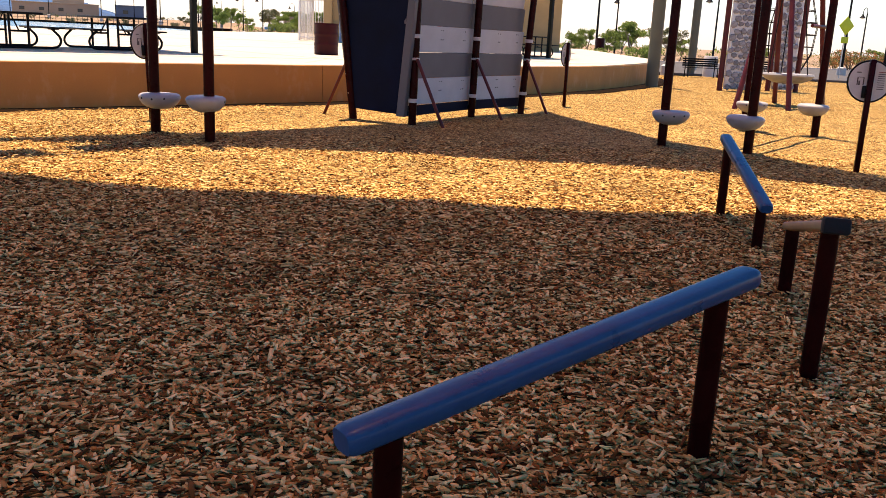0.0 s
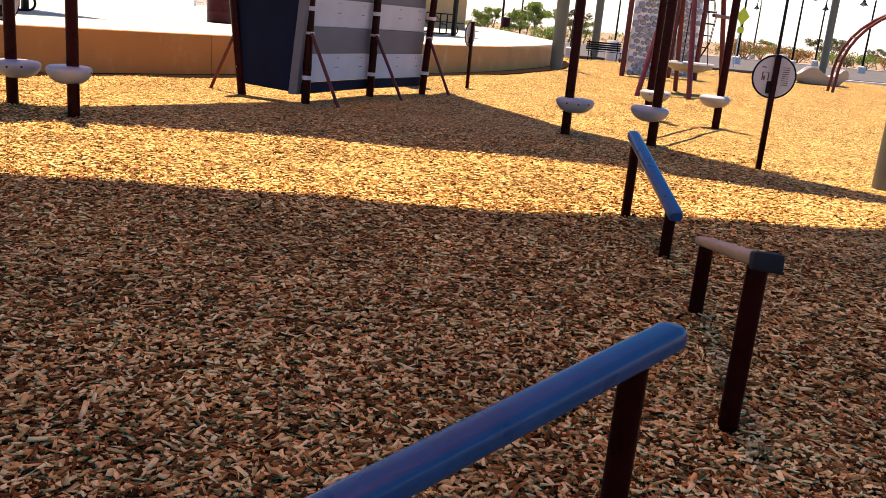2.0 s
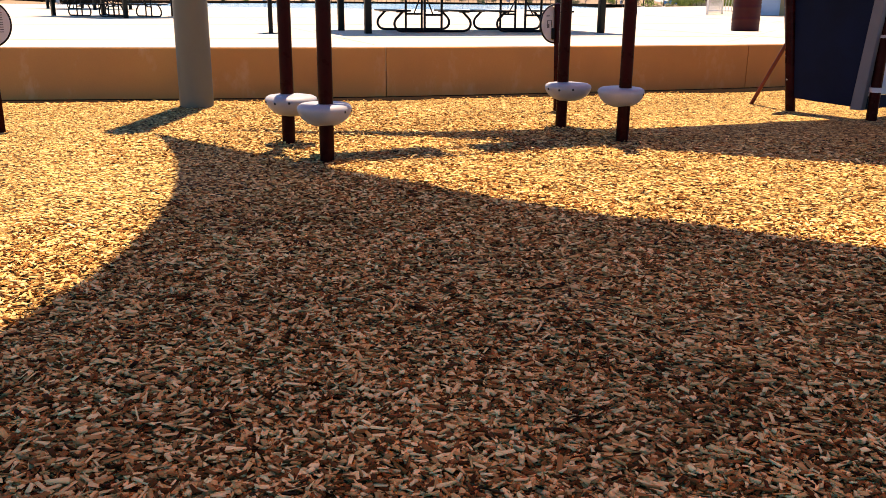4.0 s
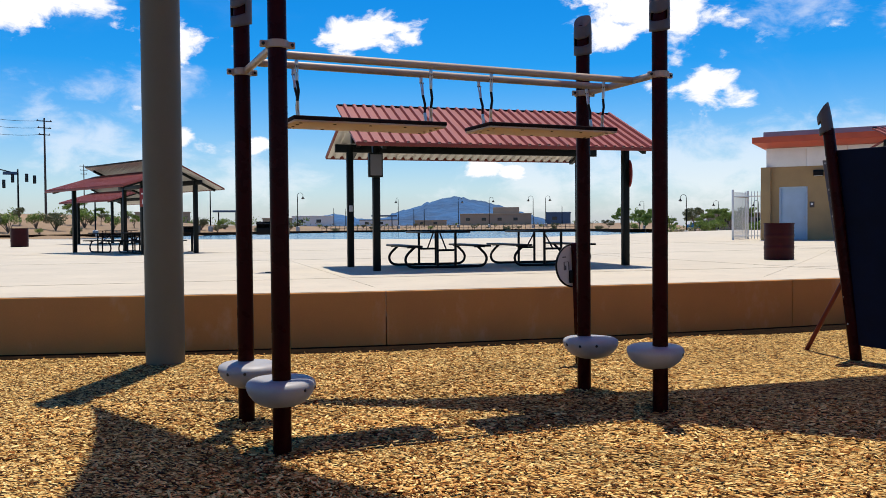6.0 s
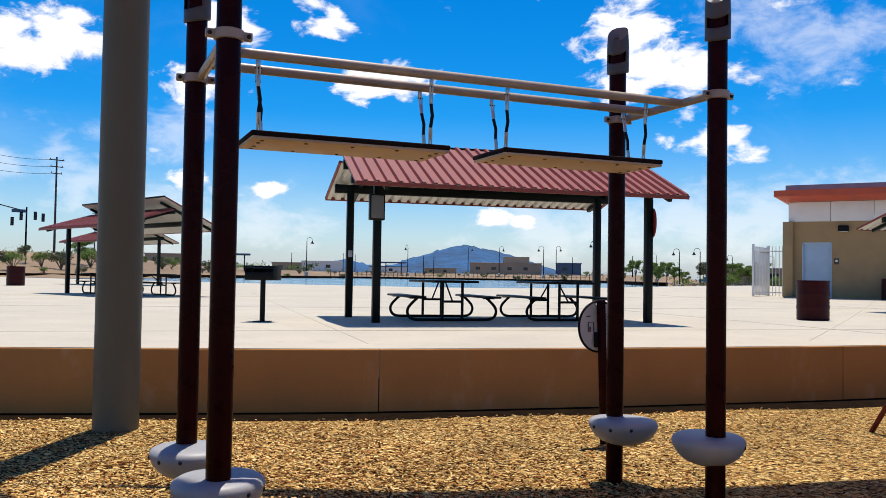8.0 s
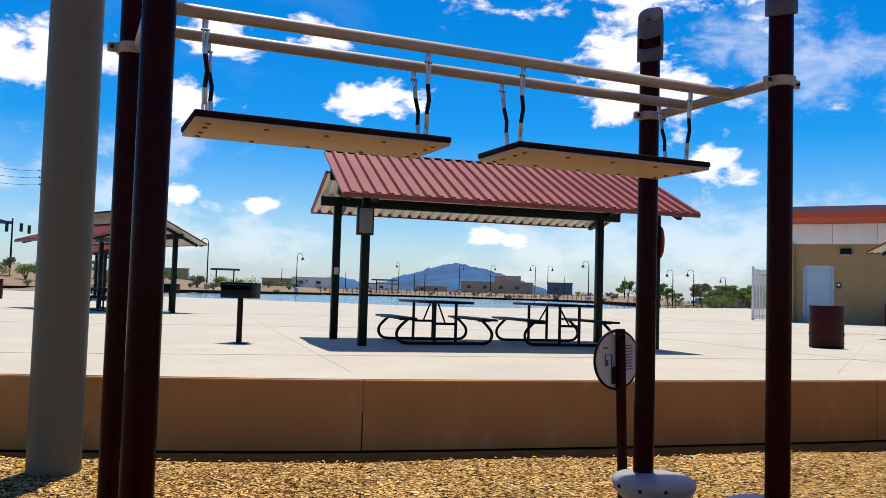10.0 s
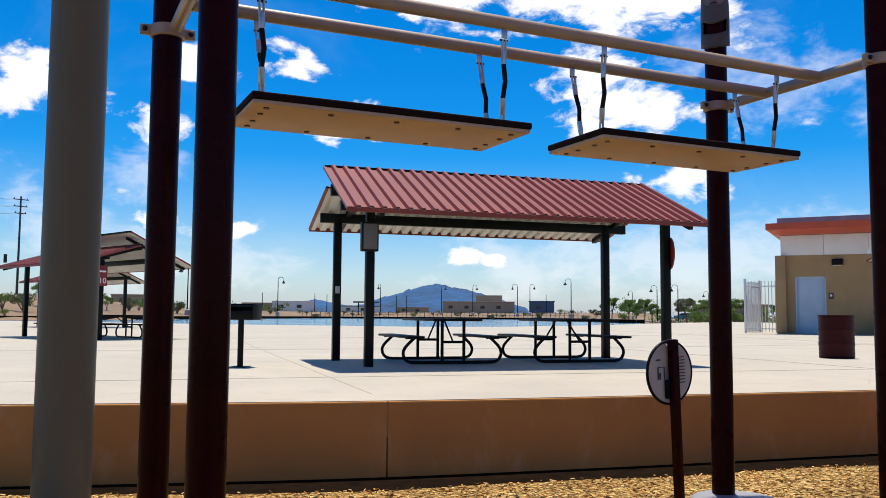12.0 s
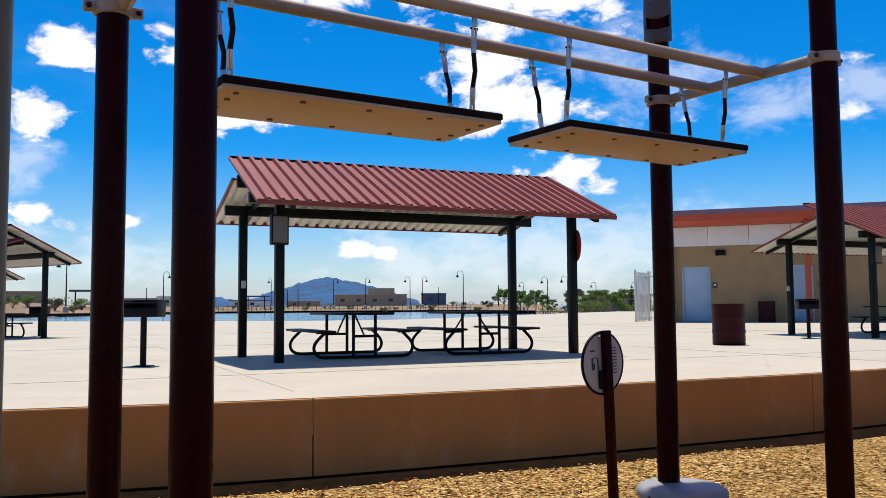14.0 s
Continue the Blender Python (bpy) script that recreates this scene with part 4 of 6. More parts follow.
# ---- round exercise signs ----
def round_sign(x, y, yaw, label, r=0.235, zc=1.08, lean=0.0):
    t = thing("round_sign", pose(x, y, 0, 0, lean, yaw), label, "sign", "round signs")
    part("post", box(0.062, 0.062, zc + r + 0.2, (0, 0, (zc + r + 0.01) / 2 - 0.09), 0.01), POST_PAINT, t)
    disc = part("panel", lathe([(0, -0.006), (r, -0.006), (r, 0.006), (0, 0.006)], 48), SIGN_FACE, t, "pale printed round panel")
    disc.matrix_basis = pose(0, 0.045, zc, 90)
    rim = part("rim", add_tube(bmesh.new(), arc((0, 0, 0), r, 0, 360, 48, "xy"), 0.011, 8, False), DARK_METAL, t, "dark rim")
    rim.matrix_basis = pose(0, 0.045, zc, 90)
    part("bracket", box(0.085, 0.028, 0.14, (-0.03, 0.02, zc - 0.12), 0.006), DARK_METAL, t)
    for z in (zc + r * 0.86, zc - r * 0.72):
        for dx in (-0.035, 0.035):
            b = part("bolt", bolt_mesh(0.011, 0.01), STEEL, t)
            b.matrix_basis = pose(dx, 0.035, z, 90)
    for k, (dx, dz, w, h) in enumerate(((-0.125, 0.10, 0.05, 0.012), (-0.13, 0.0, 0.012, 0.09), (-0.065, 0.0, 0.012, 0.09), (-0.1, 0.045, 0.06, 0.006),
                                        (-0.11, -0.02, 0.018, 0.05), *((0.12, 0.11 - 0.024 * i, 0.075, 0.008) for i in range(9)))):
        for s in (-0.0085, 0.0085):
            ink = part("print", box(w, 0.002, h, (dx, 0.045 + s, zc + dz)), SIGN_INK if k != 5 else SIGN_RED, disc)
            ink.matrix_parent_inverse = disc.matrix_basis.inverted()


round_sign(-4.335, 12.61, 60, "round instruction sign on a leaning maroon post near the wall", lean=-2.4)
round_sign(-8.75, 7.88, 70, "round instruction sign on a maroon post in sunlit mulch")
round_sign(4.78, 10.54, -12, "round instruction sign on a leaning maroon post", zc=1.04)
round_sign(2.25, 18.9, 60, "round instruction sign behind the climbing wall")


# ---- picnic pavilions ----
def corrugated(length, y0, z0, y1, z1, pitch=0.2, rib=0.035, thick=0.0, over=0.0):
    """A ribbed steel sheet that runs from (y0, z0) to (y1, z1), ribs down the slope."""
    bm = bmesh.new()
    prof, x = [], -over
    while x < length + over - 1e-6:
        for f, h in ((0, 0), (0.5, 0), (0.6, 1), (0.86, 1)):
            if x + f * pitch <= length + over:
                prof.append((x + f * pitch, h * rib))
        x += pitch
    prof.append((length + over, 0))
    d = Vector((0, y1 - y0, z1 - z0)).normalized()
    up = Vector((0, -d.z, d.y)) if d.y > 0 else Vector((0, d.z, -d.y))
    steps = 2
    rows = [[bm.verts.new(Vector((px, y0 + (y1 - y0) * s / steps, z0 + (z1 - z0) * s / steps)) + up * (h + thick)) for px, h in prof] for s in range(steps + 1)]
    for a, b in zip(rows, rows[1:]):
        for k in range(len(prof) - 1):
            bm.faces.new((a[k], a[k + 1], b[k + 1], b[k]))
    return bm


def pavilion(m, length, depth, label, box_on=True, red_sign=False, number="", over=(0.45, 0.45), back=0.0, lift=0.0):
    """Four square posts, beams, a split-ridge gable of ribbed steel: red above, white below. x runs along the ridge."""
    t = thing("picnic_pavilion", m, label, "pavilion", "picnic pavilions")
    w = 0.135
    lo, hi = over
    mid, long = (length + hi - lo) / 2, length + lo + hi
    posts = []
    for x, y in ((0, 0), (length, 0), (0, depth), (length, depth)):
        posts.append(part("post", box(w, w, 2.62, (x - (0.17 if y and back else 0), y, 1.29), 0.008), PAV_GREEN, t))
    fy0, fz0 = -0.90, 2.30 + lift
    ry, rz = depth * 0.5 + 0.33, 2.30 + lift + 0.445 * (depth * 0.5 + 0.33 + 0.90)
    by0, bz0 = depth + 0.90, 2.30 + 2 * lift
    ty, tz = depth * 0.5 - 0.02, 2.30 + 0.445 * (depth * 0.5 + 0.92)
    tz += lift - 0.26
    for y in (0, depth):
        part("eave_beam", box(long - 0.1, 0.11, 0.17, (mid - (back if y else 0), y, 2.53), 0.008), PAV_GREEN, t)
    for x in (0, length):
        for ya, za, yb, zb in ((fy0 + 0.1, fz0 - 0.03, ry - 0.1, rz - 0.14), (by0 - 0.1, bz0 - 0.03, ty + 0.06, tz - 0.1)):
            part("rafter", tube([(x, ya, za), (x, yb, zb)], 0.058, 4), PAV_GREEN, t)
    part("ridge_beam", box(long - 0.1, 0.1, 0.2, (mid, depth / 2 - 0.05, tz - 0.02), 0.008), PAV_GREEN, t)
    for mat, th, lab in ((ROOF_RED, 0.03, "red ribbed steel roof sheet"), (ROOF_UNDER, 0.0, "white ribbed roof lining")):
        for n, (ya, za, yb, zb) in (("front_roof", (fy0, fz0, ry, rz)), ("back_roof", (by0, bz0, ty, tz))):
            p = part(n if th else n + "_lining", corrugated(long, ya, za, yb, zb, 0.2, 0.05, th), mat, t, lab, smooth=False)
            p.matrix_basis = pose(-lo - (back if ya > yb else 0), 0, 0)
            p.modifiers.new("thickness", "SOLIDIFY").thickness = 0.004
    for y, z in ((fy0 - 0.01, fz0 + 0.015), (by0 + 0.01, bz0 + 0.015)):
        part("eave_trim", box(long + 0.02, 0.016, 0.075, (mid - (back if y > 0 else 0), y, z), 0.004), ROOF_RED, t, "red eave trim")
    for x in (-lo, length + hi):
        for ya, za, yb, zb in ((fy0, fz0, ry, rz), (by0, bz0, ty, tz)):
            part("gable_trim", tube([(x - (back if ya > yb else 0), ya, za + 0.02), (x - (back if ya > yb else 0), yb, zb + 0.02)], 0.032, 4), ROOF_RED, t, "red gable trim")
    part("ridge_cap", box(long, 0.07, 0.05, (mid, ry, rz + 0.035), 0.01), PAV_GREEN, t, "dark ridge edge")
    if box_on:
        b = part("control_box", box(0.27, 0.14, 0.46, (-0.04, -0.14, 2.03), 0.012), PAV_GREEN, posts[0], "grey-green electrical box")
        part("box_door", box(0.22, 0.012, 0.40, (-0.04, -0.216, 2.03), 0.006), PLANK_DARK, b)
        part("outlet", box(0.075, 0.05, 0.13, (-0.17, depth - 0.09, 1.25), 0.008), PLANK_LIGHT, posts[2], "grey outlet cover")
    if red_sign:
        bm = lathe([(0, -0.012), (0.25, -0.012), (0.25, 0.012), (0, 0.012)], 28, (0, 0, 0), 1.0, 1.15)
        s = part("number_sign", bm, SIGN_RED, posts[1], "dark red rounded number sign")
        s.matrix_basis = Matrix.Translation((length + 0.09, 0.0, 1.93)) @ Matrix.Rotation(radians(90), 4, "X") @ Matrix.Rotation(radians(76), 4, "Y")
    if number:
        s = part("number_sign", box(0.30, 0.02, 0.62, (0, -0.09, 1.95), 0.006), SIGN_RED, posts[2], "red sign with a white number")
        s.matrix_basis = Matrix.Translation((0, depth, 0)) @ Matrix.Rotation(radians(-90), 4, "Z")
        cu = bpy.data.curves.new("number", "FONT")
        cu.body, cu.size, cu.align_x, cu.extrude = number, 0.24, "CENTER", 0.002
        n = new("number", cu)
        n.data.materials.append(WHITE_INK)
        n.parent, n.matrix_basis = s, pose(0, -0.104, 1.72, 90)
        part("print", box(0.2, 0.004, 0.05, (0, -0.102, 2.08)), WHITE_INK, s)
    return t


pavilion(yaw_pose(-10.173, 17.465, PLAZA, 45), 5.34, 1.9, "picnic pavilion with red ribbed roof and dark green posts", red_sign=True, over=(0.53, 0.32), back=0.005, lift=0.045)
pavilion(yaw_pose(-23.7, 26.3, PLAZA, 165.8), 5.34, 2.03, "distant picnic pavilion with red roof beside the lake", False, number="10")
pavilion(yaw_pose(-37.6, 37.4, deck(37.4), 165.8), 5.34, 2.03, "farther small picnic pavilion with red roof", False)
pavilion(yaw_pose(-0.6, 29.4, deck(31), 45), 5.34, 2.6, "picnic pavilion with red roof near the restroom building")


# ---- picnic tables ----
def picnic_table(m, label):
    t = thing("picnic_table", m @ Matrix.Scale(1.12, 4), label, "picnic table", "picnic tables")
    top = part("tabletop", box(0.76, 1.82, 0.04, (0, 0, 0.66), 0.012), DARK_METAL, t, "black coated perforated tabletop")
    for x in (-0.64, 0.64):
        part("bench", box(0.27, 1.82, 0.035, (x, 0, 0.405), 0.012), DARK_METAL, t)
    for y in (-0.66, 0.66):
        pts = [(-0.60, y, 0.385), (-0.66, y, 0.33), (-0.735, y, 0.25), (-0.765, y, 0.17), (-0.74, y, 0.09), (-0.68, y, 0.045), (-0.6, y, 0.03)]
        line = smooth_line(pts, 4)
        path = line + [Vector((-p.x, p.y, p.z)) for p in reversed(line)]
        fr = part("frame", tube(path, 0.024, 10), DARK_METAL, t)
        for x in (-0.17, 0.17):
            part("leg", tube([(x, y, 0.03), (x, y, 0.645)], 0.024, 10), DARK_METAL, fr)
        part("cross_bar", tube([(-0.17, y, 0.33), (0.17, y, 0.33)], 0.02, 8), DARK_METAL, fr)
        part("diagonal_brace", tube([(0, y, 0.33), (0, y * 0.35, 0.64)], 0.014, 8), DARK_METAL, fr)
        for s in (-1, 1):
            part("seat_bracket", box(0.2, 0.05, 0.02, (s * 0.63, y, 0.382), 0.004), DARK_METAL, fr)
    return t


def pav_point(a, n, o=(-10.173, 17.465)):
    return o[0] + 0.7071 * (a - n), o[1] + 0.7071 * (a + n)


first_table = None
for a, n, lab in ((1.52, 1.12, "black steel picnic table under the pavilion"), (3.85, 1.12, "black steel picnic table under the pavilion")):
    x, y = pav_point(a, n)
    if first_table is None:
        first_table = picnic_table(yaw_pose(x, y, PLAZA, 45), lab)
    else:
        copy_thing(first_table, yaw_pose(x, y, PLAZA, 45))
for x, y, yaw in ((-25.4, 25.7, 165.8), (-27.7, 26.3, 165.8), (0.5, 32.2, 45), (2.3, 34.2, 45), (-40.5, 37.1, 165.8)):
    far_table = copy_thing(first_table, yaw_pose(x, y, deck(y), yaw))
    tagged(far_table, "black steel picnic table under a farther pavilion")


# ---- grills, barrels ----
def grill(x, y, yaw, label):
    t = thing("park_grill", yaw_pose(x, y, deck(y), yaw), label, "grill", "park grills")
    part("pedestal", tube([(0, 0, 0), (0, 0, 0.72)], 0.045, 18), DARK_METAL, t)
    bm = bmesh.new()
    for sx, sy, sz, c in ((0.50, 0.012, 0.25, (0, 0.2, 0.845)), (0.012, 0.4, 0.25, (-0.25, 0, 0.845)), (0.012, 0.4, 0.25, (0.25, 0, 0.845)), (0.50, 0.4, 0.014, (0, 0, 0.727)),
                          (0.50, 0.012, 0.12, (0, -0.2, 0.79))):
        add_box(bm, sx, sy, sz, c, 0.003)
    part("firebox", bm, DARK_METAL, t)
    g = bmesh.new()
    for k in range(14):
        add_tube(g, [(-0.23 + 0.035 * k, -0.24, 0.93), (-0.23 + 0.035 * k, 0.19, 0.93)], 0.006, 6)
    add_tube(g, [(-0.25, -0.12, 0.922), (0.25, -0.12, 0.922)], 0.008, 6)
    part("grate", g, DARK_METAL, t)
    part("handle", tube([(-0.30, -0.1, 0.93), (-0.25, -0.1, 0.93)], 0.014, 8), DARK_METAL, t)
    part("base_plate", box(0.26, 0.26, 0.012, (0, 0, 0.006), 0.003), DARK_METAL, t)
    return t


grill(-11.75, 16.3, 20, "black steel pedestal grill on the plaza")
grill(-2.12, 29.0, 10, "black steel pedestal grill beside a pavilion")
grill(-25.3, 27.7, 20, "black steel pedestal grill beside the distant pavilion")


def barrel(x, y, label, r=0.335, h=0.86):
    t = thing("trash_barrel", pose(x, y, deck(y)), label, "trash barrel", "trash barrels")
    prof = [(0, 0.012), (r * 0.97, 0.0), (r, 0.02)]
    for k in range(1, 24):
        q = h * k / 24
        prof.append((r + (0.007 if k % 2 else -0.003) + (0.012 if k in (8, 16) else 0), q))
    prof += [(r, h - 0.015), (r + 0.014, h - 0.008), (r + 0.014, h + 0.012), (r - 0.012, h + 0.012), (r - 0.012, h - 0.3), (0, h - 0.3)]
    part("body", lathe(prof, 40), BARREL, t)
    part("liner_bag", lathe([(r - 0.02, h - 0.28), (r - 0.016, h + 0.006), (r - 0.03, h + 0.006), (r - 0.04, h - 0.28)], 24), BLACK_RUBBER, t)
    return t


barrel(-3.88, 25.3, "maroon ribbed steel trash barrel on the plaza")
barrel(-2.95, 44.4, "maroon steel trash barrel against the restroom wall")
barrel(-41.4, 31.7, "maroon trash barrel at the far plaza edge", 0.42, 0.95)
barrel(9.1, 60.0, "maroon trash barrel by a lamp base", 0.3, 0.75)


# ---- restroom building ----
def restroom():
    t = thing("restroom_building", pose(0, 45.0, deck(45)), "single-storey tan restroom building with orange fascia", "building")
    x0, x1, dep = -6.9, 4.8, 9.0
    doors = [(-5.80, 1.19), (-1.6, 1.05)]
    H, dh = 3.30, 2.40
    edges = [x0] + [v for c, w in doors for v in (c - w / 2, c + w / 2)] + [x1]
    bm = bmesh.new()
    for a, b in zip(edges[::2], edges[1::2]):
        add_box(bm, b - a, 0.25, H, ((a + b) / 2, 0.125, H / 2))
    for c, w in doors:
        add_box(bm, w, 0.25, H - dh, (c, 0.125, dh + (H - dh) / 2))
    wall = part("front_wall", bm, BLOCK, t, "tan block wall", smooth=False)
    bm = bmesh.new()
    add_box(bm, 0.25, dep, H, (x0 + 0.125, dep / 2 + 0.25, H / 2))
    add_box(bm, 0.25, dep, H, (x1 - 0.125, dep / 2 + 0.25, H / 2))
    add_box(bm, x1 - x0, 0.25, H, ((x0 + x1) / 2, dep + 0.375, H / 2))
    part("side_walls", bm, BLOCK, t, smooth=False)
    part("corner_pier", box(0.42, 0.42, H, (x0 - 0.05, 0.0, H / 2), 0.02), BLOCK, t)
    n = 7
    wpan = (x1 - x0 + 0.1) / n
    for k in range(n):
        part("upper_panel", box(wpan - 0.015, 0.2, 0.85, (x0 - 0.05 + wpan * (k + 0.5), 0.08, H + 0.43), 0.006), WHITE_PANEL, t, "white upper wall panel")
    bm = bmesh.new()
    v = [(x0 - 0.51, -1.04, 4.52), (x1 + 0.3, -1.04, 4.52), (x1 + 0.3, dep, 4.52), (x0 - 0.51, dep, 4.52)]
    lo = [(x0 - 0.15, -0.35, 4.17), (x1, -0.35, 4.17), (x1, dep, 4.17), (x0 - 0.15, dep, 4.17)]
    a, b, c = [bm.verts.new(p) for p in lo], [bm.verts.new((p[0], p[1], 4.34)) for p in v], [bm.verts.new((p[0], p[1], 4.60)) for p in v]
    for p, q in ((a, b), (b, c)):
        for k in range(4):
            bm.faces.new((p[k], p[(k + 1) % 4], q[(k + 1) % 4], q[k]))
    bm.faces.new(list(reversed(a)))
    bm.faces.new(c)
    bmesh.ops.recalc_face_normals(bm, faces=bm.faces)
    part("fascia", bm, ORANGE, t, "orange-red roof fascia", smooth=False)
    part("parapet", box(x1 - x0 + 0.4, dep + 0.2, 0.30, ((x0 + x1) / 2 + 0.05, dep / 2 - 0.1, 4.75), 0.02), ROOF_GREY, t, "grey metal parapet")
    for c, w in doors:
        d = part("door", box(w - 0.1, 0.05, dh - 0.06, (c, 0.12, dh / 2 - 0.02), 0.006), DOOR_BLUE, t, "closed pale blue steel door")
        part("handle", box(0.03, 0.06, 0.14, (c + w / 2 - 0.14, 0.075, 1.02), 0.006), STEEL, d)
        bm = box(0.06, 0.16, dh, (c - w / 2 + 0.03, 0.09, dh / 2), 0.004)
        add_box(bm, 0.06, 0.16, dh, (c + w / 2 - 0.03, 0.09, dh / 2), 0.004)
        add_box(bm, w, 0.16, 0.06, (c, 0.09, dh - 0.03), 0.004)
        part("door_frame", bm, DOOR_BLUE, d)
        lt = part("wall_light", box(0.42, 0.2, 0.26, (c + 1.05, -0.1, 2.98), 0.03), DARK_METAL, t, "dark bronze wall light")
        part("lens", box(0.34, 0.12, 0.02, (c + 1.05, -0.12, 2.845), 0.004), WHITE_PANEL, lt)
        pl = part("room_sign", box(0.2, 0.02, 0.26, (c + 0.78, -0.012, 1.58), 0.006), SIGN_INK, t, "small dark room sign with a pale symbol")
        part("symbol", lathe([(0, 0), (0.05, 0), (0.05, 0.004), (0, 0.004)], 16), WHITE_INK, pl).matrix_basis = pose(c + 0.78, -0.024, 1.6, 90)
    part("canopy_column", box(0.22, 0.22, 4.2, (-1.3, -0.6, 2.1), 0.02), ORANGE, t, "orange canopy column")


restroom()


def fence_gate(x, y, yaw, length, label, group="white fence panels"):
    t = thing("fence_panel", yaw_pose(x, y, deck(y), yaw), label, "fence", group)
    for px in (0, length):
        part("post", box(0.09, 0.09, 2.35, (px, 0, 1.17), 0.006), WHITE_STEEL, t)
    for z in (0.18, 2.02):
        part("rail", box(length, 0.045, 0.045, (length / 2, 0, z), 0.004), WHITE_STEEL, t)
    n = int(length / 0.13)
    first = None
    for k in range(1, n):
        m1 = pose(length * k / n, 0, 0)
        if first is None:
            first = part("picket", box(0.028, 0.028, 2.2, (0, 0, 1.14), 0.003), WHITE_STEEL, t)
            first.matrix_basis = m1
        else:
            again("picket", first, t, m1)


fence_gate(-8.45, 45.2, 80, 2.0, "white steel picket gate standing open beside the building")
fence_gate(-8.45, 45.2, 2, 1.5, "white steel picket fence joining the building")


# ---- distance: mountain, far shore, trees, lamps, buildings ----
EYE = Vector((-3.04, 6.12, 0))


def bearing(az, dist):
    """A place by its bearing, in degrees left of the y axis, and its distance from the end of the walk."""
    return EYE.x - dist * math.sin(radians(az)), EYE.y + dist * math.cos(radians(az))


def ridge(name, dist, a0, a1, peaks, base, label, depth=500, mat=None):
    """A mountain range: a long body with a rough crest; peaks are (bearing, slope of sight)."""
    bm = bmesh.new()
    rows, n = [], 110
    pa, ps = [p[0] for p in peaks], [p[1] for p in peaks]
    for i in range(n + 1):
        az = a0 + (a1 - a0) * i / n
        h = float(np.interp(az, pa, ps)) + base * 0.45 * noise.fractal((az * 0.9, dist * 0.01, 0), 0.9, 2.1, 4) + base * 0.24 * noise.noise((az * 4, 3, 0)) + base * 0.12 * noise.noise((az * 9, 1, 0))
        edge = min(1, (i / n) * 12, (1 - i / n) * 12)
        row = []
        for j in range(9):
            f = j / 8
            x, y = bearing(az + 0.16 * noise.noise((az * 2.2, f * 5, 7)), dist - depth * (1 - f))
            row.append(bm.verts.new((x, y, -2 + (dist * h * edge + 3) * f ** 1.25 * (1 + 0.12 * (1 - f) * noise.noise((az * 3.1, f * 7, 2))))))
        x, y = bearing(az, dist + depth)
        row.append(bm.verts.new((x, y, -2)))
        rows.append(row)
    for a, b in zip(rows, rows[1:]):
        for j in range(9):
            bm.faces.new((a[j], a[j + 1], b[j + 1], b[j]))
    bmesh.ops.recalc_face_normals(bm, faces=bm.faces)
    solo(name, bm, mat or HAZED_ROCK, Matrix(), label, "mountain", kind="structure")


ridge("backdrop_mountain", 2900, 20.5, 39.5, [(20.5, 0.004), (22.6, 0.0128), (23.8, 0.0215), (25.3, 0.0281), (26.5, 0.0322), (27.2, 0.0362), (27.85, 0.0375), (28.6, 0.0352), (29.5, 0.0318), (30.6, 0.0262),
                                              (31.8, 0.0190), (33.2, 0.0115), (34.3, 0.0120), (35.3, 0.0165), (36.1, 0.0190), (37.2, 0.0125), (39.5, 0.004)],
      0.006, "desert mountain on the horizon, coloured blue for the haze")


def leaf_clump(bm_lists, centre, radii, count, size, rng):
    v, f = bm_lists
    for _ in range(count):
        d = Vector((rng.gauss(0, 1), rng.gauss(0, 1), rng.gauss(0, 1))).normalized() * (rng.random() ** 0.4)
        c = Vector(centre) + Vector((d.x * radii[0], d.y * radii[1], d.z * radii[2]))
        q = Euler((rng.uniform(0, 6.3), rng.uniform(0, 6.3), rng.uniform(0, 6.3))).to_matrix()
        s = size * rng.uniform(0.6, 1.4)
        k = len(v)
        v.extend(tuple(c + q @ Vector(p)) for p in ((-s, 0, 0), (0, -s * 0.42, 0.1 * s), (s, 0, 0), (0, s * 0.42, 0.1 * s)))
        f.append((k, k + 1, k + 2, k + 3))


def leaf_part(name, lists, mat, parent):
    me = bpy.data.meshes.new(name)
    me.from_pydata(lists[0], [], lists[1])
    me.materials.append(mat)
    ob = new(name, me)
    ob.parent = parent
    return ob


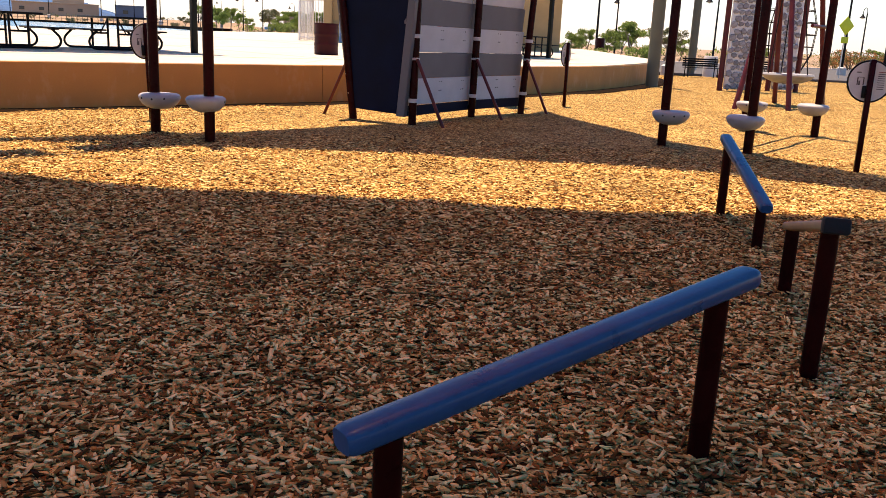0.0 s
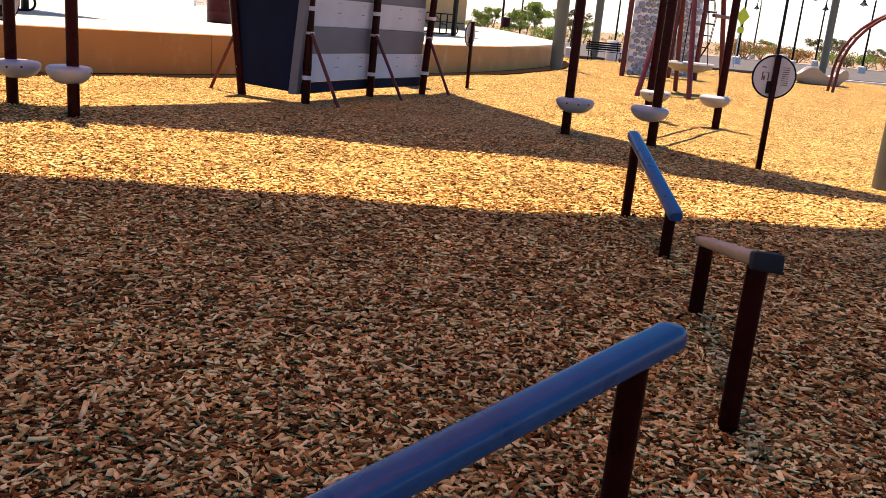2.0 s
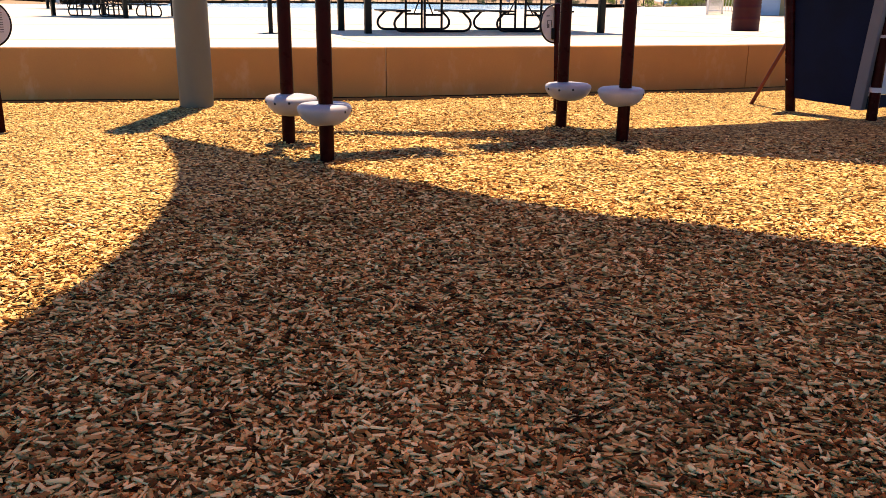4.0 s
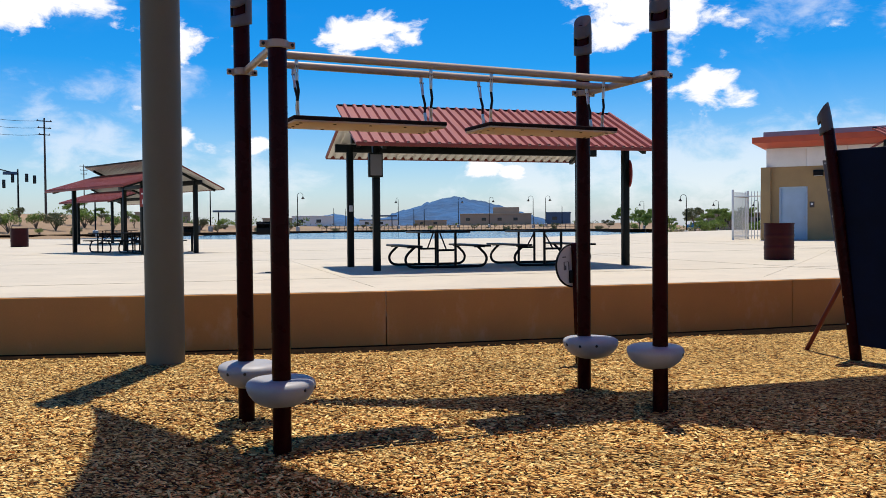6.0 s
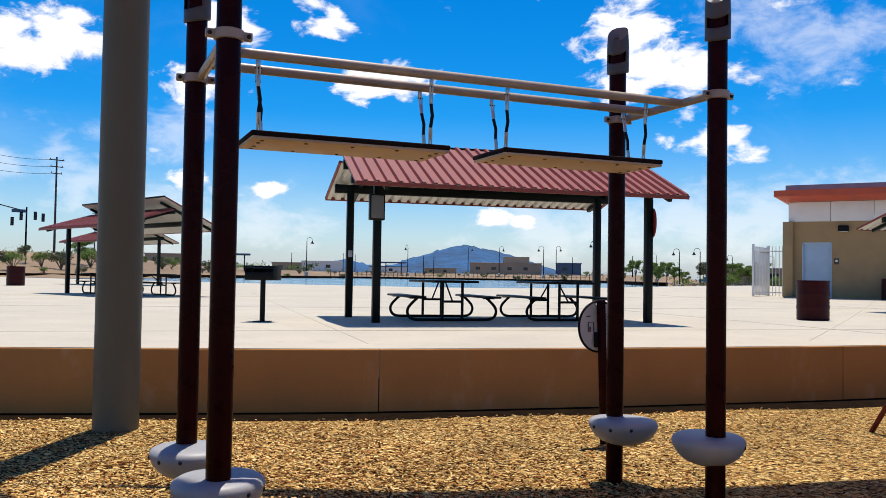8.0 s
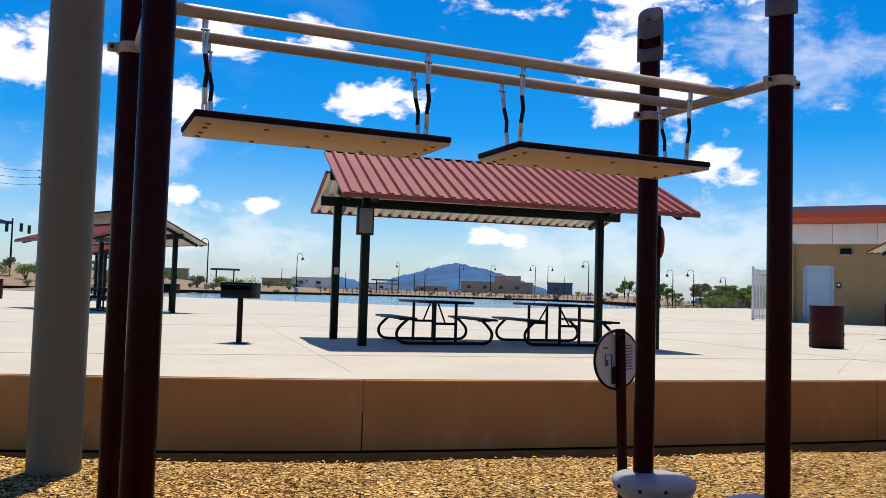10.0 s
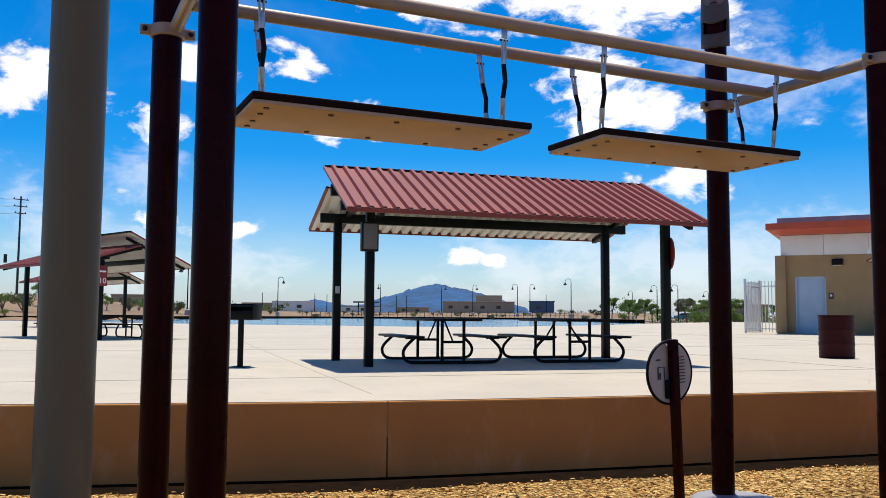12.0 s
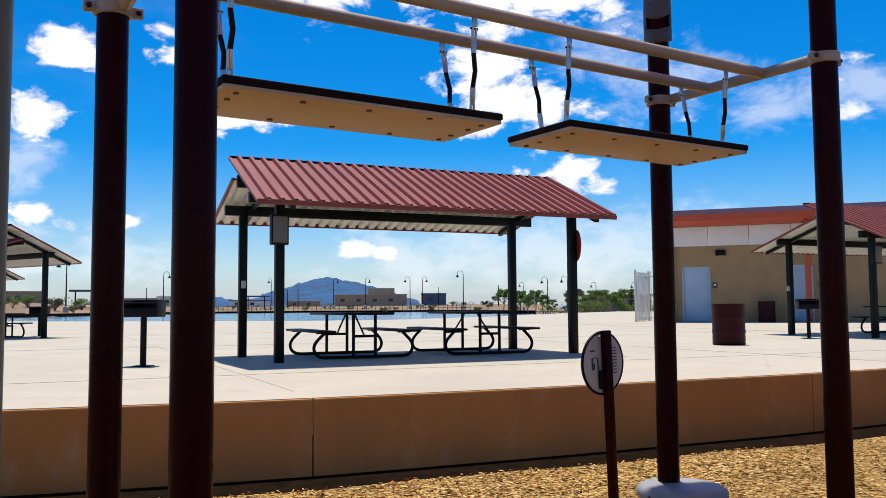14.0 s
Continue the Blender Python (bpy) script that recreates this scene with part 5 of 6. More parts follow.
def tree(seed, h, spread, mat, leaf, leaves, label, name="tree", kindcat="tree", trunks=1):
    """A tapered, forked trunk with limbs and an uneven crown of leaf clumps."""
    rng = random.Random(seed)
    t = thing(name, Matrix(), label, kindcat, "park trees")
    bm = bmesh.new()
    tips = []
    for k in range(trunks):
        lean = rng.uniform(0, 6.3)
        o = 0.08 * h * (trunks > 1)
        base = Vector((0, 0, -0.1))
        fork = Vector((math.cos(lean) * (0.04 * h + o), math.sin(lean) * (0.04 * h + o), h * rng.uniform(0.3, 0.42)))
        add_tube(bm, [base, base.lerp(fork, 0.5) + Vector((0.02 * h, 0, 0)), fork], [0.026 * h, 0.02 * h, 0.016 * h], 8)
        for i in range(5 if trunks == 1 else 3):
            a = lean + i * 1.26 + rng.uniform(-0.4, 0.4)
            r = spread * rng.uniform(0.35, 0.8)
            tip = Vector((math.cos(a) * r, math.sin(a) * r, h * rng.uniform(0.55, 0.9)))
            add_tube(bm, [fork, fork.lerp(tip, 0.5) + Vector((0, 0, 0.05 * h)), tip], [0.013 * h, 0.009 * h, 0.004 * h], 6)
            tips.append(tip)
    part("trunk", bm, BARK, t)
    lists = ([], [])
    tips.append(Vector((0, 0, h * 0.85)))
    for tip in tips:
        for _ in range(3):
            c = tip + Vector((rng.uniform(-1, 1) * spread * 0.3, rng.uniform(-1, 1) * spread * 0.3, rng.uniform(-0.5, 1) * h * 0.09))
            leaf_clump(lists, c, (spread * rng.uniform(0.18, 0.36), spread * rng.uniform(0.18, 0.36), h * rng.uniform(0.06, 0.13)), leaves, leaf, rng)
    leaf_part("crown", lists, mat, t)
    return t


def bush(seed, r, h, mat, leaf, leaves, label):
    rng = random.Random(seed)
    t = thing("bush", Matrix(), label, "bush", "desert bushes")
    bm = bmesh.new()
    lists = ([], [])
    for k in range(9):
        a, d = rng.uniform(0, 6.3), r * rng.uniform(0.2, 0.75)
        tip = Vector((math.cos(a) * d, math.sin(a) * d, h * rng.uniform(0.4, 0.85)))
        add_tube(bm, [(0, 0, -0.05), tip * 0.5 + Vector((0, 0, 0.05)), tip], [0.03, 0.02, 0.01], 5)
        leaf_clump(lists, tip, (r * 0.36, r * 0.36, h * 0.24), leaves, leaf, rng)
    part("stem", bm, BARK, t)
    leaf_part("foliage", lists, mat, t)
    return t


T1 = tree(11, 4.6, 2.0, LEAF, 0.11, 190, "young green tree with airy crown beyond the plaza")
T2 = tree(12, 5.0, 2.6, LEAF, 0.125, 190, "spreading green desert tree with fine leaves", trunks=2)
T3 = tree(13, 4.2, 2.3, LEAF_DRY, 0.11, 170, "grey-green desert tree with thin crown", trunks=2)
B1 = bush(21, 0.9, 1.1, LEAF, 0.055, 120, "rounded green desert bush on dry soil")
B2 = bush(22, 0.8, 0.8, LEAF_DRY, 0.055, 110, "grey-green sage bush on dry soil")
B3 = bush(23, 1.1, 1.0, FLOWER, 0.06, 140, "orange-flowering shrub beside the street")
used = set()
spots = random.Random(5)


def plant(src, x, y, s=1.0):
    m = pose(x, y, ground_z(x, y) + 0.0, 0, 0, spots.uniform(0, 360)) @ Matrix.Scale(s, 4)
    if src.name not in used:
        used.add(src.name)
        src.matrix_basis = m
        return src
    return copy_thing(src, m)


# right of the lake, behind the plaza
for az, d, src, s in ((15.6, 98, T2, 0.8), (16.3, 112, T1, 1.1), (15.2, 104, T1, 1.25), (14.7, 96, T1, 1.15), (14.2, 99, T1, 1.2), (13.7, 104, T1, 1.1), (10.4, 92, T1, 1.2), (9.7, 96, T1, 1.25), (9.0, 90, T1, 1.1), (8.2, 92, T1, 1.25), (11.0, 98, T1, 1.0), (13.2, 112, T1, 0.9), (10.9, 84, T2, 0.95), (10.1, 88, T2, 1.0), (9.2, 82, T1, 0.95), (8.6, 90, T2, 0.9),
                      (11.6, 100, T3, 1.1), (7.4, 95, T2, 0.9), (21.0, 140, T3, 0.8), (26.5, 150, T3, 0.7), (17.4, 118, T3, 0.9), (6.2, 92, T1, 1.0), (4.8, 96, T2, 1.0), (3.2, 96, T1, 1.0)):
    low = src is T2
    plant(B1 if low else src, *bearing(az, max(d, lake_far(az) + 8) if az > 15 else d), s * (1.35 if low else 0.68))
# far shore and the left
for k in range(46):
    az = 17 + 38 * (k + spots.random()) / 46
    plant(B2 if k % 3 else B1, *bearing(az, lake_far(az) + 5 + 50 * spots.random() ** 2), spots.uniform(0.55, 1.25))
for az, d, src, s in ((56.3, 88, B1, 2.2), (55.6, 96, T3, 0.9), (54.7, 92, B1, 1.9), (53.6, 90, B2, 2.4), (52.6, 96, T2, 0.85), (51.9, 93, B1, 2.4), (50.9, 98, T1, 0.9), (50.2, 91, B1, 2.0), (48.9, 96, T2, 0.8),
                      (47.6, 98, B2, 2.2), (46.2, 104, B1, 2.2), (44.7, 100, B2, 2.4), (43.2, 108, B1, 2.3), (42.1, 112, T2, 0.7), (40.2, 118, B2, 2.0), (57.4, 86, T3, 1.0), (58.3, 84, B1, 2.0)):
    plant(src, *bearing(az, lake_far(az) + 6 + (d - 84) * 1.2), s * 0.72)
# across the street, seen from the start of the walk
for az, d, src, s in ((-6.8, 74, T2, 0.8), (-7.7, 86, T1, 0.85), (-9.0, 70, T2, 0.85), (-9.9, 84, T1, 0.85), (-10.4, 66, T1, 0.95), (-11.2, 56, B1, 1.3), (-8.4, 55, B1, 1.1), (-12.6, 90, T3, 1.1),
                      (-13.6, 96, T2, 0.8), (-24.9, 112, T2, 0.75), (-27.6, 125, T3, 1.0), (-28.6, 132, T3, 1.1), (-31.0, 120, T3, 0.8), (-18.6, 110, T2, 0.7)):
    x, y = 0.2 - d * math.sin(radians(az)), 0.8 + d * math.cos(radians(az))
    plant(src, x, y, s)
for az, d, src, s in ((-22.6, 94, B3, 1.3), (-23.5, 92, B3, 1.5), (-24.5, 98, B1, 1.2), (-25.6, 95, B3, 1.3), (-26.6, 99, B3, 1.2), (-28.2, 96, B1, 1.2), (-29.3, 99, B2, 1.3), (-30.4, 96, B1, 1.4),
                      (-31.6, 99, B3, 1.2), (-33.0, 97, B1, 1.3), (-11.8, 95, B1, 1.4), (-17.0, 98, B2, 1.4)):
    x, y = 0.2 - d * math.sin(radians(az)), 0.8 + d * math.cos(radians(az))
    plant(src, x, y, s)


# low scrub and far trees along the horizon, too many to count
def far_scrub(name, rows, size, mat, label, seed):
    rng = random.Random(seed)
    lists = ([], [])
    for ox, oy, a0, a1, d0, d1, count, h in rows:
        for _ in range(count):
            a, d = radians(rng.uniform(a0, a1)), rng.uniform(d0, d1)
            x, y = ox - d * math.sin(a), oy + d * math.cos(a)
            k = rng.uniform(0.5, 1.3)
            leaf_clump(lists, (x, y, ground_z(x, y) + h * k * 0.45), (h * k * 0.9, h * k * 0.9, h * k * 0.5), 26, size * h, rng)
    ob = leaf_part(name, lists, mat, None)
    tagged(ob, label, "scrub", kind="stuff")


far_scrub("far_woods", [(0.2, 0.8, -36, -4, 150, 280, 120, 2.0), (-3.04, 6.12, 5, 16, 130, 260, 70, 2.6), (-3.04, 6.12, 38, 62, 205, 330, 90, 2.6)], 0.13, LEAF, "distant band of green desert trees", 31)
far_scrub("desert_scrub", [(0.2, 0.8, -36, -4, 92, 190, 520, 0.5), (-3.04, 6.12, 17, 62, 205, 330, 200, 1.0), (-3.04, 6.12, 2, 15, 100, 200, 60, 0.9)], 0.13, LEAF_DRY, "scattered grey-green scrub on dry soil", 32)


def street_lamp(label, h=4.6):
    t = thing("street_lamp", Matrix(), label, "street lamp", "park lamps")
    part("pole", tube([(0, 0, -0.1), (0, 0, 0.5), (0, 0, h)], [0.10, 0.07, 0.05], 12), DARK_METAL, t)
    part("base", lathe([(0, 0.55), (0.16, 0.55), (0.24, 0.5), (0.25, -0.1), (0, -0.1)], 20), KERB, t, "pale concrete lamp base")
    part("arm", tube([(0, 0, h - 0.3)] + [(0.38 - 0.38 * math.cos(a), 0, h + 0.1 + 0.38 * math.sin(a)) for a in np.linspace(0, math.pi, 9)] + [(0.76, 0, h - 0.1)], 0.028, 8), DARK_METAL, t)
    sh = part("shade", lathe([(0, 0.22), (0.07, 0.2), (0.1, 0.08), (0.26, -0.12), (0.25, -0.12), (0, 0.0)], 20, (0.76, 0, h - 0.22)), DARK_METAL, t)
    part("globe", lathe([(0, -0.2), (0.09, -0.16), (0.11, -0.08), (0, -0.02)], 14, (0.76, 0, h - 0.22)), WHITE_PANEL, sh)
    return t


L0 = street_lamp("tall black park lamp with curved arm and bell shade")
first_lamp = True
for az, d, s, turn in ((51.3, 110, 1, 60), (44.1, 128, 1, 200), (38.4, 130, 1, 20), (31.65, 140, 1, 150), (27.58, 150, 1, 0), (25.48, 146, 1, 0), (22.5, 132, 1, 200),
                       (21.67, 150, 1, 0), (18.95, 128, 1, 200), (14.95, 120, 0.6, 200), (13.39, 100, 0.72, 180), (12.08, 98, 0.72, 180), (10.2, 120, 0.7, 180), (7.6, 100, 0.6, 200)):
    if az > 15:
        d, s = lake_far(az) + 6 + (d - 110) * 0.8, 1.25
    x, y = bearing(az, d)
    m = pose(x, y, ground_z(x, y), 0, 0, turn) @ Matrix.Scale(s, 4)
    if first_lamp:
        L0.matrix_basis, first_lamp = m, False
    else:
        copy_thing(L0, m)
for az, d, turn in ((-8.3, 62, 90), (-9.5, 84, 90), (-12.9, 46, 270), (-14.4, 60, 90), (-15.6, 78, 200), (-23.1, 66, 0), (-25.4, 48, 180), (-26.3, 74, 0), (-27.6, 90, 60), (-30.2, 78, 180), (-32.0, 70, 180), (-24.0, 100, 90)):
    x, y = 0.2 - d * math.sin(radians(az)), 0.8 + d * math.cos(radians(az))
    copy_thing(L0, pose(x, y, ground_z(x, y), 0, 0, turn))


def far_building(az, d, w, dep, h, mat, label, step=None, roof=None, z=0.9):
    x, y = bearing(az, d)
    t = thing("far_building", yaw_pose(x, y, max(z, ground_z(x, y)), az), label, "building", "far buildings")
    part("wall", box(w, dep, h + 1.2, (0, 0, h / 2 - 0.6), 0.05), mat, t, smooth=False)
    part("roof", box(w + 0.4, dep + 0.4, 0.35, (0, 0, h + 0.15), 0.05), roof or mat, t, smooth=False)
    if step:
        part("upper_storey", box(step[0], dep * 0.6, step[1], (step[2], 0, h + 0.3 + step[1] / 2), 0.05), mat, t, smooth=False)
    for k in range(max(1, int(w / 6))):
        part("window", box(1.6, 0.12, 1.1, (-w / 2 + 3 + 6 * k, -dep / 2 - 0.02, h * 0.55)), GLASS_DARK, t, smooth=False)
    return t


far_building(25.1, 330, 27, 16, 4.2, FAR_TAN, "wide flat-roofed tan building across the lake", (10, 2.4, 4), z=1.6)
far_building(20.9, 300, 8.5, 10, 4.0, FAR_BLUE, "small dark blue building across the lake", z=1.4)
far_building(37.4, 300, 14, 10, 3.4, WHITE_PANEL, "low pale industrial building across the lake", z=1.4)
far_building(39.6, 320, 12, 10, 3.0, FAR_TAN, "low tan building across the lake", z=1.4)
far_building(33.0, 360, 16, 10, 2.6, WHITE_PANEL, "low pale building on the far shore", None, FAR_BLUE, z=1.6)
far_building(29.5, 380, 14, 10, 2.4, FAR_TAN, "low distant building below the mountain", z=1.8)
far_building(47.0, 260, 15, 10, 3.2, FAR_TAN, "low tan house behind desert shrubs", z=1.0)
far_building(8.9, 160, 12, 10, 2.6, FAR_TAN, "low tan house behind green trees", z=0.9)


# open steel fence along the far shore
def shore_fence():
    t = thing("shore_fence", Matrix(), "thin dark post-and-rail fence along the far shore", "fence")
    first = None
    pts = [bearing(18.5 + 0.3 * k, lake_far(18.5 + 0.3 * k) + 13) for k in range(62)]
    for x, y in pts:
        m1 = pose(x, y, ground_z(x, y))
        if first is None:
            first = part("post", box(0.09, 0.09, 1.5, (0, 0, 0.6), 0.01), WOOD_POLE, t)
            first.matrix_basis = m1
        else:
            again("post", first, t, m1)
    for z in (0.65, 1.15):
        part("rail", add_tube(bmesh.new(), [(x, y, ground_z(x, y) + z) for x, y in pts], 0.035, 5), WOOD_POLE, t)


shore_fence()


def utility_pole(az, d, h, label):
    x, y = bearing(az, d)
    t = thing("utility_pole", yaw_pose(x, y, ground_z(x, y), az + 20), label, "utility pole", "utility poles")
    part("pole", tube([(0, 0, -0.3), (0, 0, h)], [0.2, 0.12], 10), WOOD_POLE, t)
    for k, z in enumerate((h - 0.5, h - 1.6, h - 2.7)):
        a = part("cross_arm", box(2.4 - 0.3 * k, 0.12, 0.14, (0, 0, z), 0.01), WOOD_POLE, t)
        for dx in (-1.0, 1.0):
            part("insulator", lathe([(0, 0.22), (0.05, 0.2), (0.07, 0.05), (0.03, 0)], 8, (dx * (1 - 0.12 * k), 0, z + 0.06)), PLANK_DARK, a)
    return t, Vector((x, y, ground_z(x, y) + h - 0.4))


for az, d, h in ((39.4, 240, 5), (36.0, 260, 5.5), (35.2, 250, 5), (30.6, 230, 5), (29.9, 235, 5), (20.6, 240, 5), (16.6, 170, 4)):
    px, py = bearing(az, d)
    solo("light_pole", tube([(0, 0, -0.5), (0, 0, h)], [0.14, 0.08], 8), DARK_METAL, pose(px, py, ground_z(px, py)), "thin dark light pole across the lake", "pole", "far light poles")


def shade_roof(az, d, w):
    """A flat shade roof on two posts."""
    x, y = bearing(az, d)
    t = thing("shade_shelter", yaw_pose(x, y, ground_z(x, y), az), "small flat-roofed shade shelter across the lake", "shelter", "far shelters")
    part("roof", box(w, 3, 0.35, (0, 0, 3.3), 0.05), FAR_BLUE, t)
    for px in (-w * 0.3, w * 0.3):
        part("post", box(0.25, 0.25, 3.4, (px, 0, 1.5), 0.02), DARK_METAL, t)


shade_roof(32.6, 215, 6.5)
shade_roof(43.0, 170, 5.5)


pole_a, top_a = utility_pole(53.98, 150, 15.5, "tall wooden utility pole with cross-arms")
pole_b, top_b = utility_pole(51.65, 260, 16, "farther wooden utility pole with cross-arms")
pole_c, top_c = utility_pole(62.0, 120, 15.5, "wooden utility pole at the street")
for k in range(3):
    o = Vector((0, 0, -1.1 * k))
    a, b = top_c + o, top_a + o
    part("wire", tube([a.lerp(b, i / 10) + Vector((0, 0, -1.2 * 4 * (i / 10) * (1 - i / 10))) for i in range(11)], 0.03, 5), BLACK_RUBBER, pole_a).matrix_parent_inverse = pole_a.matrix_basis.inverted()


def traffic_signal(az, d):
    x, y = bearing(az, d)
    t = thing("traffic_signal", yaw_pose(x, y, ground_z(x, y), az), "street signal mast with arm and lights", "traffic signal")
    part("mast", tube([(0, 0, -0.2), (0, 0, 6.2)], [0.13, 0.09], 10), DARK_METAL, t)
    part("arm", tube([(0, 0, 5.6), (-4, 0, 6.6), (-9, 0, 7.0)], [0.08, 0.06, 0.04], 8), DARK_METAL, t)
    for sx, sz in ((-0.6, 5.0), (1.0, 5.1), (1.9, 4.9), (-1.6, 4.3)):
        h = part("signal_head", box(0.38, 0.3, 1.05, (sx, -0.2, sz), 0.04), DARK_METAL, t)
        for k in range(3):
            part("lens", lathe([(0, 0), (0.11, 0), (0.11, 0.02), (0, 0.03)], 12), GLASS_DARK, h).matrix_basis = pose(sx, -0.36, sz + 0.32 - 0.32 * k, 90)
    part("street_name", box(1.6, 0.04, 0.4, (-0.9, -0.1, 5.65), 0.01), FAR_BLUE, t)


traffic_signal(55.6, 118)


def car(x, y, z, yaw):
    t = thing("car", yaw_pose(x, y, z, yaw), "blue hatchback car parked behind the plaza", "car")
    bm = bmesh.new()
    prof = [(-2.0, 0.35), (-2.05, 0.7), (-1.9, 0.95), (-1.2, 1.0), (-0.7, 1.42), (0.7, 1.48), (1.5, 1.05), (1.95, 0.95), (2.05, 0.6), (2.0, 0.35)]
    a = [bm.verts.new((px, -0.82, pz)) for px, pz in prof]
    b = [bm.verts.new((px, 0.82, pz)) for px, pz in prof]
    bm.faces.new(a)
    bm.faces.new(list(reversed(b)))
    for k in range(len(prof)):
        bm.faces.new((a[k], b[k], b[(k + 1) % len(prof)], a[(k + 1) % len(prof)]))
    bmesh.ops.recalc_face_normals(bm, faces=bm.faces)
    bmesh.ops.bevel(bm, geom=bm.edges[:], offset=0.06, segments=2, affect="EDGES")
    part("body", bm, CAR_BLUE, t)
    for s in (-1, 1):
        part("side_window", quad_slab([(-0.95, s * 0.80, 1.02), (1.15, s * 0.80, 1.02), (0.62, s * 0.80, 1.38), (-0.6, s * 0.80, 1.36)], 0.04, (0, s, 0)), GLASS_DARK, t)
        for wx in (-1.3, 1.3):
            w = part("wheel", lathe([(0, -0.1), (0.31, -0.1), (0.33, -0.05), (0.33, 0.05), (0.31, 0.1), (0, 0.1)], 20), BLACK_RUBBER, t)
            w.matrix_basis = pose(wx, s * 0.74, 0.33, 90)
            part("rim", lathe([(0, -0.11), (0.2, -0.11), (0.2, 0.11), (0, 0.11)], 16), STEEL, w)


cx, cy = bearing(11.7, 165)
car(cx, cy, ground_z(cx, cy) + 0.35, 15)
solo("pavement_path", box(60, 5, 0.2, (0, 0, 0)), CONCRETE, yaw_pose(cx + 10, cy + 0.5, ground_z(cx, cy) + 0.25, 3), "pale concrete path behind the plaza", "pavement", kind="structure", smooth=False)


# ---- play equipment towards the street ----
def stone_wall(x, y, yaw, w, h, label):
    """A white climbing panel set with rounded grey stones, on two posts."""
    t = thing("stone_climbing_panel", yaw_pose(x, y, 0, yaw), label, "climbing panel", "stone climbing panels")
    part("panel", box(w, 0.22, h, (0, 0, h / 2 + 0.05), 0.04), MORTAR, t)
    for px in (-w / 2 - 0.12, w / 2 + 0.12):
        part("post", tube([(px, 0, -0.1), (px, 0, h + 0.25)], 0.09, 16), RED_PAINT, t)
    rng = random.Random(int(x * 10))
    shapes = []
    for k in range(8):
        n = rng.choice((5, 6, 7))
        bm = bmesh.new()
        ring = [(math.cos(2 * math.pi * i / n + rng.uniform(-0.25, 0.25)) * rng.uniform(0.8, 1.1), math.sin(2 * math.pi * i / n) * rng.uniform(0.75, 1.1)) for i in range(n)]
        a = [bm.verts.new((u * 0.5, 0, v * 0.5)) for u, v in ring]
        b = [bm.verts.new((u * 0.36, -0.06, v * 0.36)) for u, v in ring]
        bm.faces.new(b)
        for i in range(n):
            bm.faces.new((a[i], a[(i + 1) % n], b[(i + 1) % n], b[i]))
        bmesh.ops.recalc_face_normals(bm, faces=bm.faces)
        me = bpy.data.meshes.new("stone")
        bm.to_mesh(me)
        bm.free()
        me.materials.append(TILE_STONE)
        shapes.append(me)
    rows = int(h / 0.2)
    for r in range(rows):
        xx = -w / 2 + 0.1 + (0.11 if r % 2 else 0)
        while xx < w / 2 - 0.06:
            s = rng.uniform(0.19, 0.28)
            for side in (-1,):
                ob = new("stone", rng.choice(shapes))
                ob.parent = t
                ob.matrix_basis = Matrix.Translation((xx, side * 0.11, 0.15 + r * 0.2 + rng.uniform(-0.03, 0.03))) @ Matrix.Rotation(rng.uniform(-0.5, 0.5), 4, "Y") @ Matrix.Diagonal((s, 1, s * rng.uniform(0.75, 1.1), 1))
            xx += s * 0.5 + 0.08


stone_wall(9.3, 29.9, -6, 0.95, 4.2, "white climbing panel set with grey stones on red posts")
stone_wall(11.3, 31.4, -4, 0.72, 4.2, "narrower white climbing panel set with grey stones")


def swing_frame():
    t = thing("saucer_swing", pose(7.6, 22.4, 0), "red A-frame swing with a pale hanging saucer seat", "swing")
    for a, b in (((-1.05, -1.3, 0), (0.1, 0.1, 3.9)), ((1.0, 1.9, 0), (0.1, 0.1, 3.9)), ((0.25, -1.2, 0), (0.35, 0.15, 3.9)), ((2.1, 1.4, 0), (1.1, 0.3, 3.9))):
        part("leg", tube([(a[0], a[1], -0.1), a, b], 0.065, 14), RED_PAINT, t)
    part("top_bar", tube([(-0.4, 0.1, 3.9), (1.4, 0.3, 3.9)], 0.07, 14), RED_PAINT, t)
    part("cross_bar", tube([(1.0, 0.0, 2.0), (1.9, 1.1, 2.0)], 0.045, 12), RED_PAINT, t)
    s = part("saucer", lathe([(0, -0.17), (0.34, -0.14), (0.56, -0.05), (0.64, 0.05), (0.62, 0.09), (0.45, 0.05), (0, 0.0)], 32, (0.75, 0.5, 0.72)), GREY_PLASTIC, t, "pale moulded saucer seat")
    for dx, dy in ((-0.5, 0), (0.5, 0), (0, 0.5)):
        part("rope", tube([(0.75 + dx, 0.5 + dy, 0.78), (0.5 + dx * 0.3, 0.25, 3.85)], 0.014, 6), BLACK_RUBBER, s)


swing_frame()


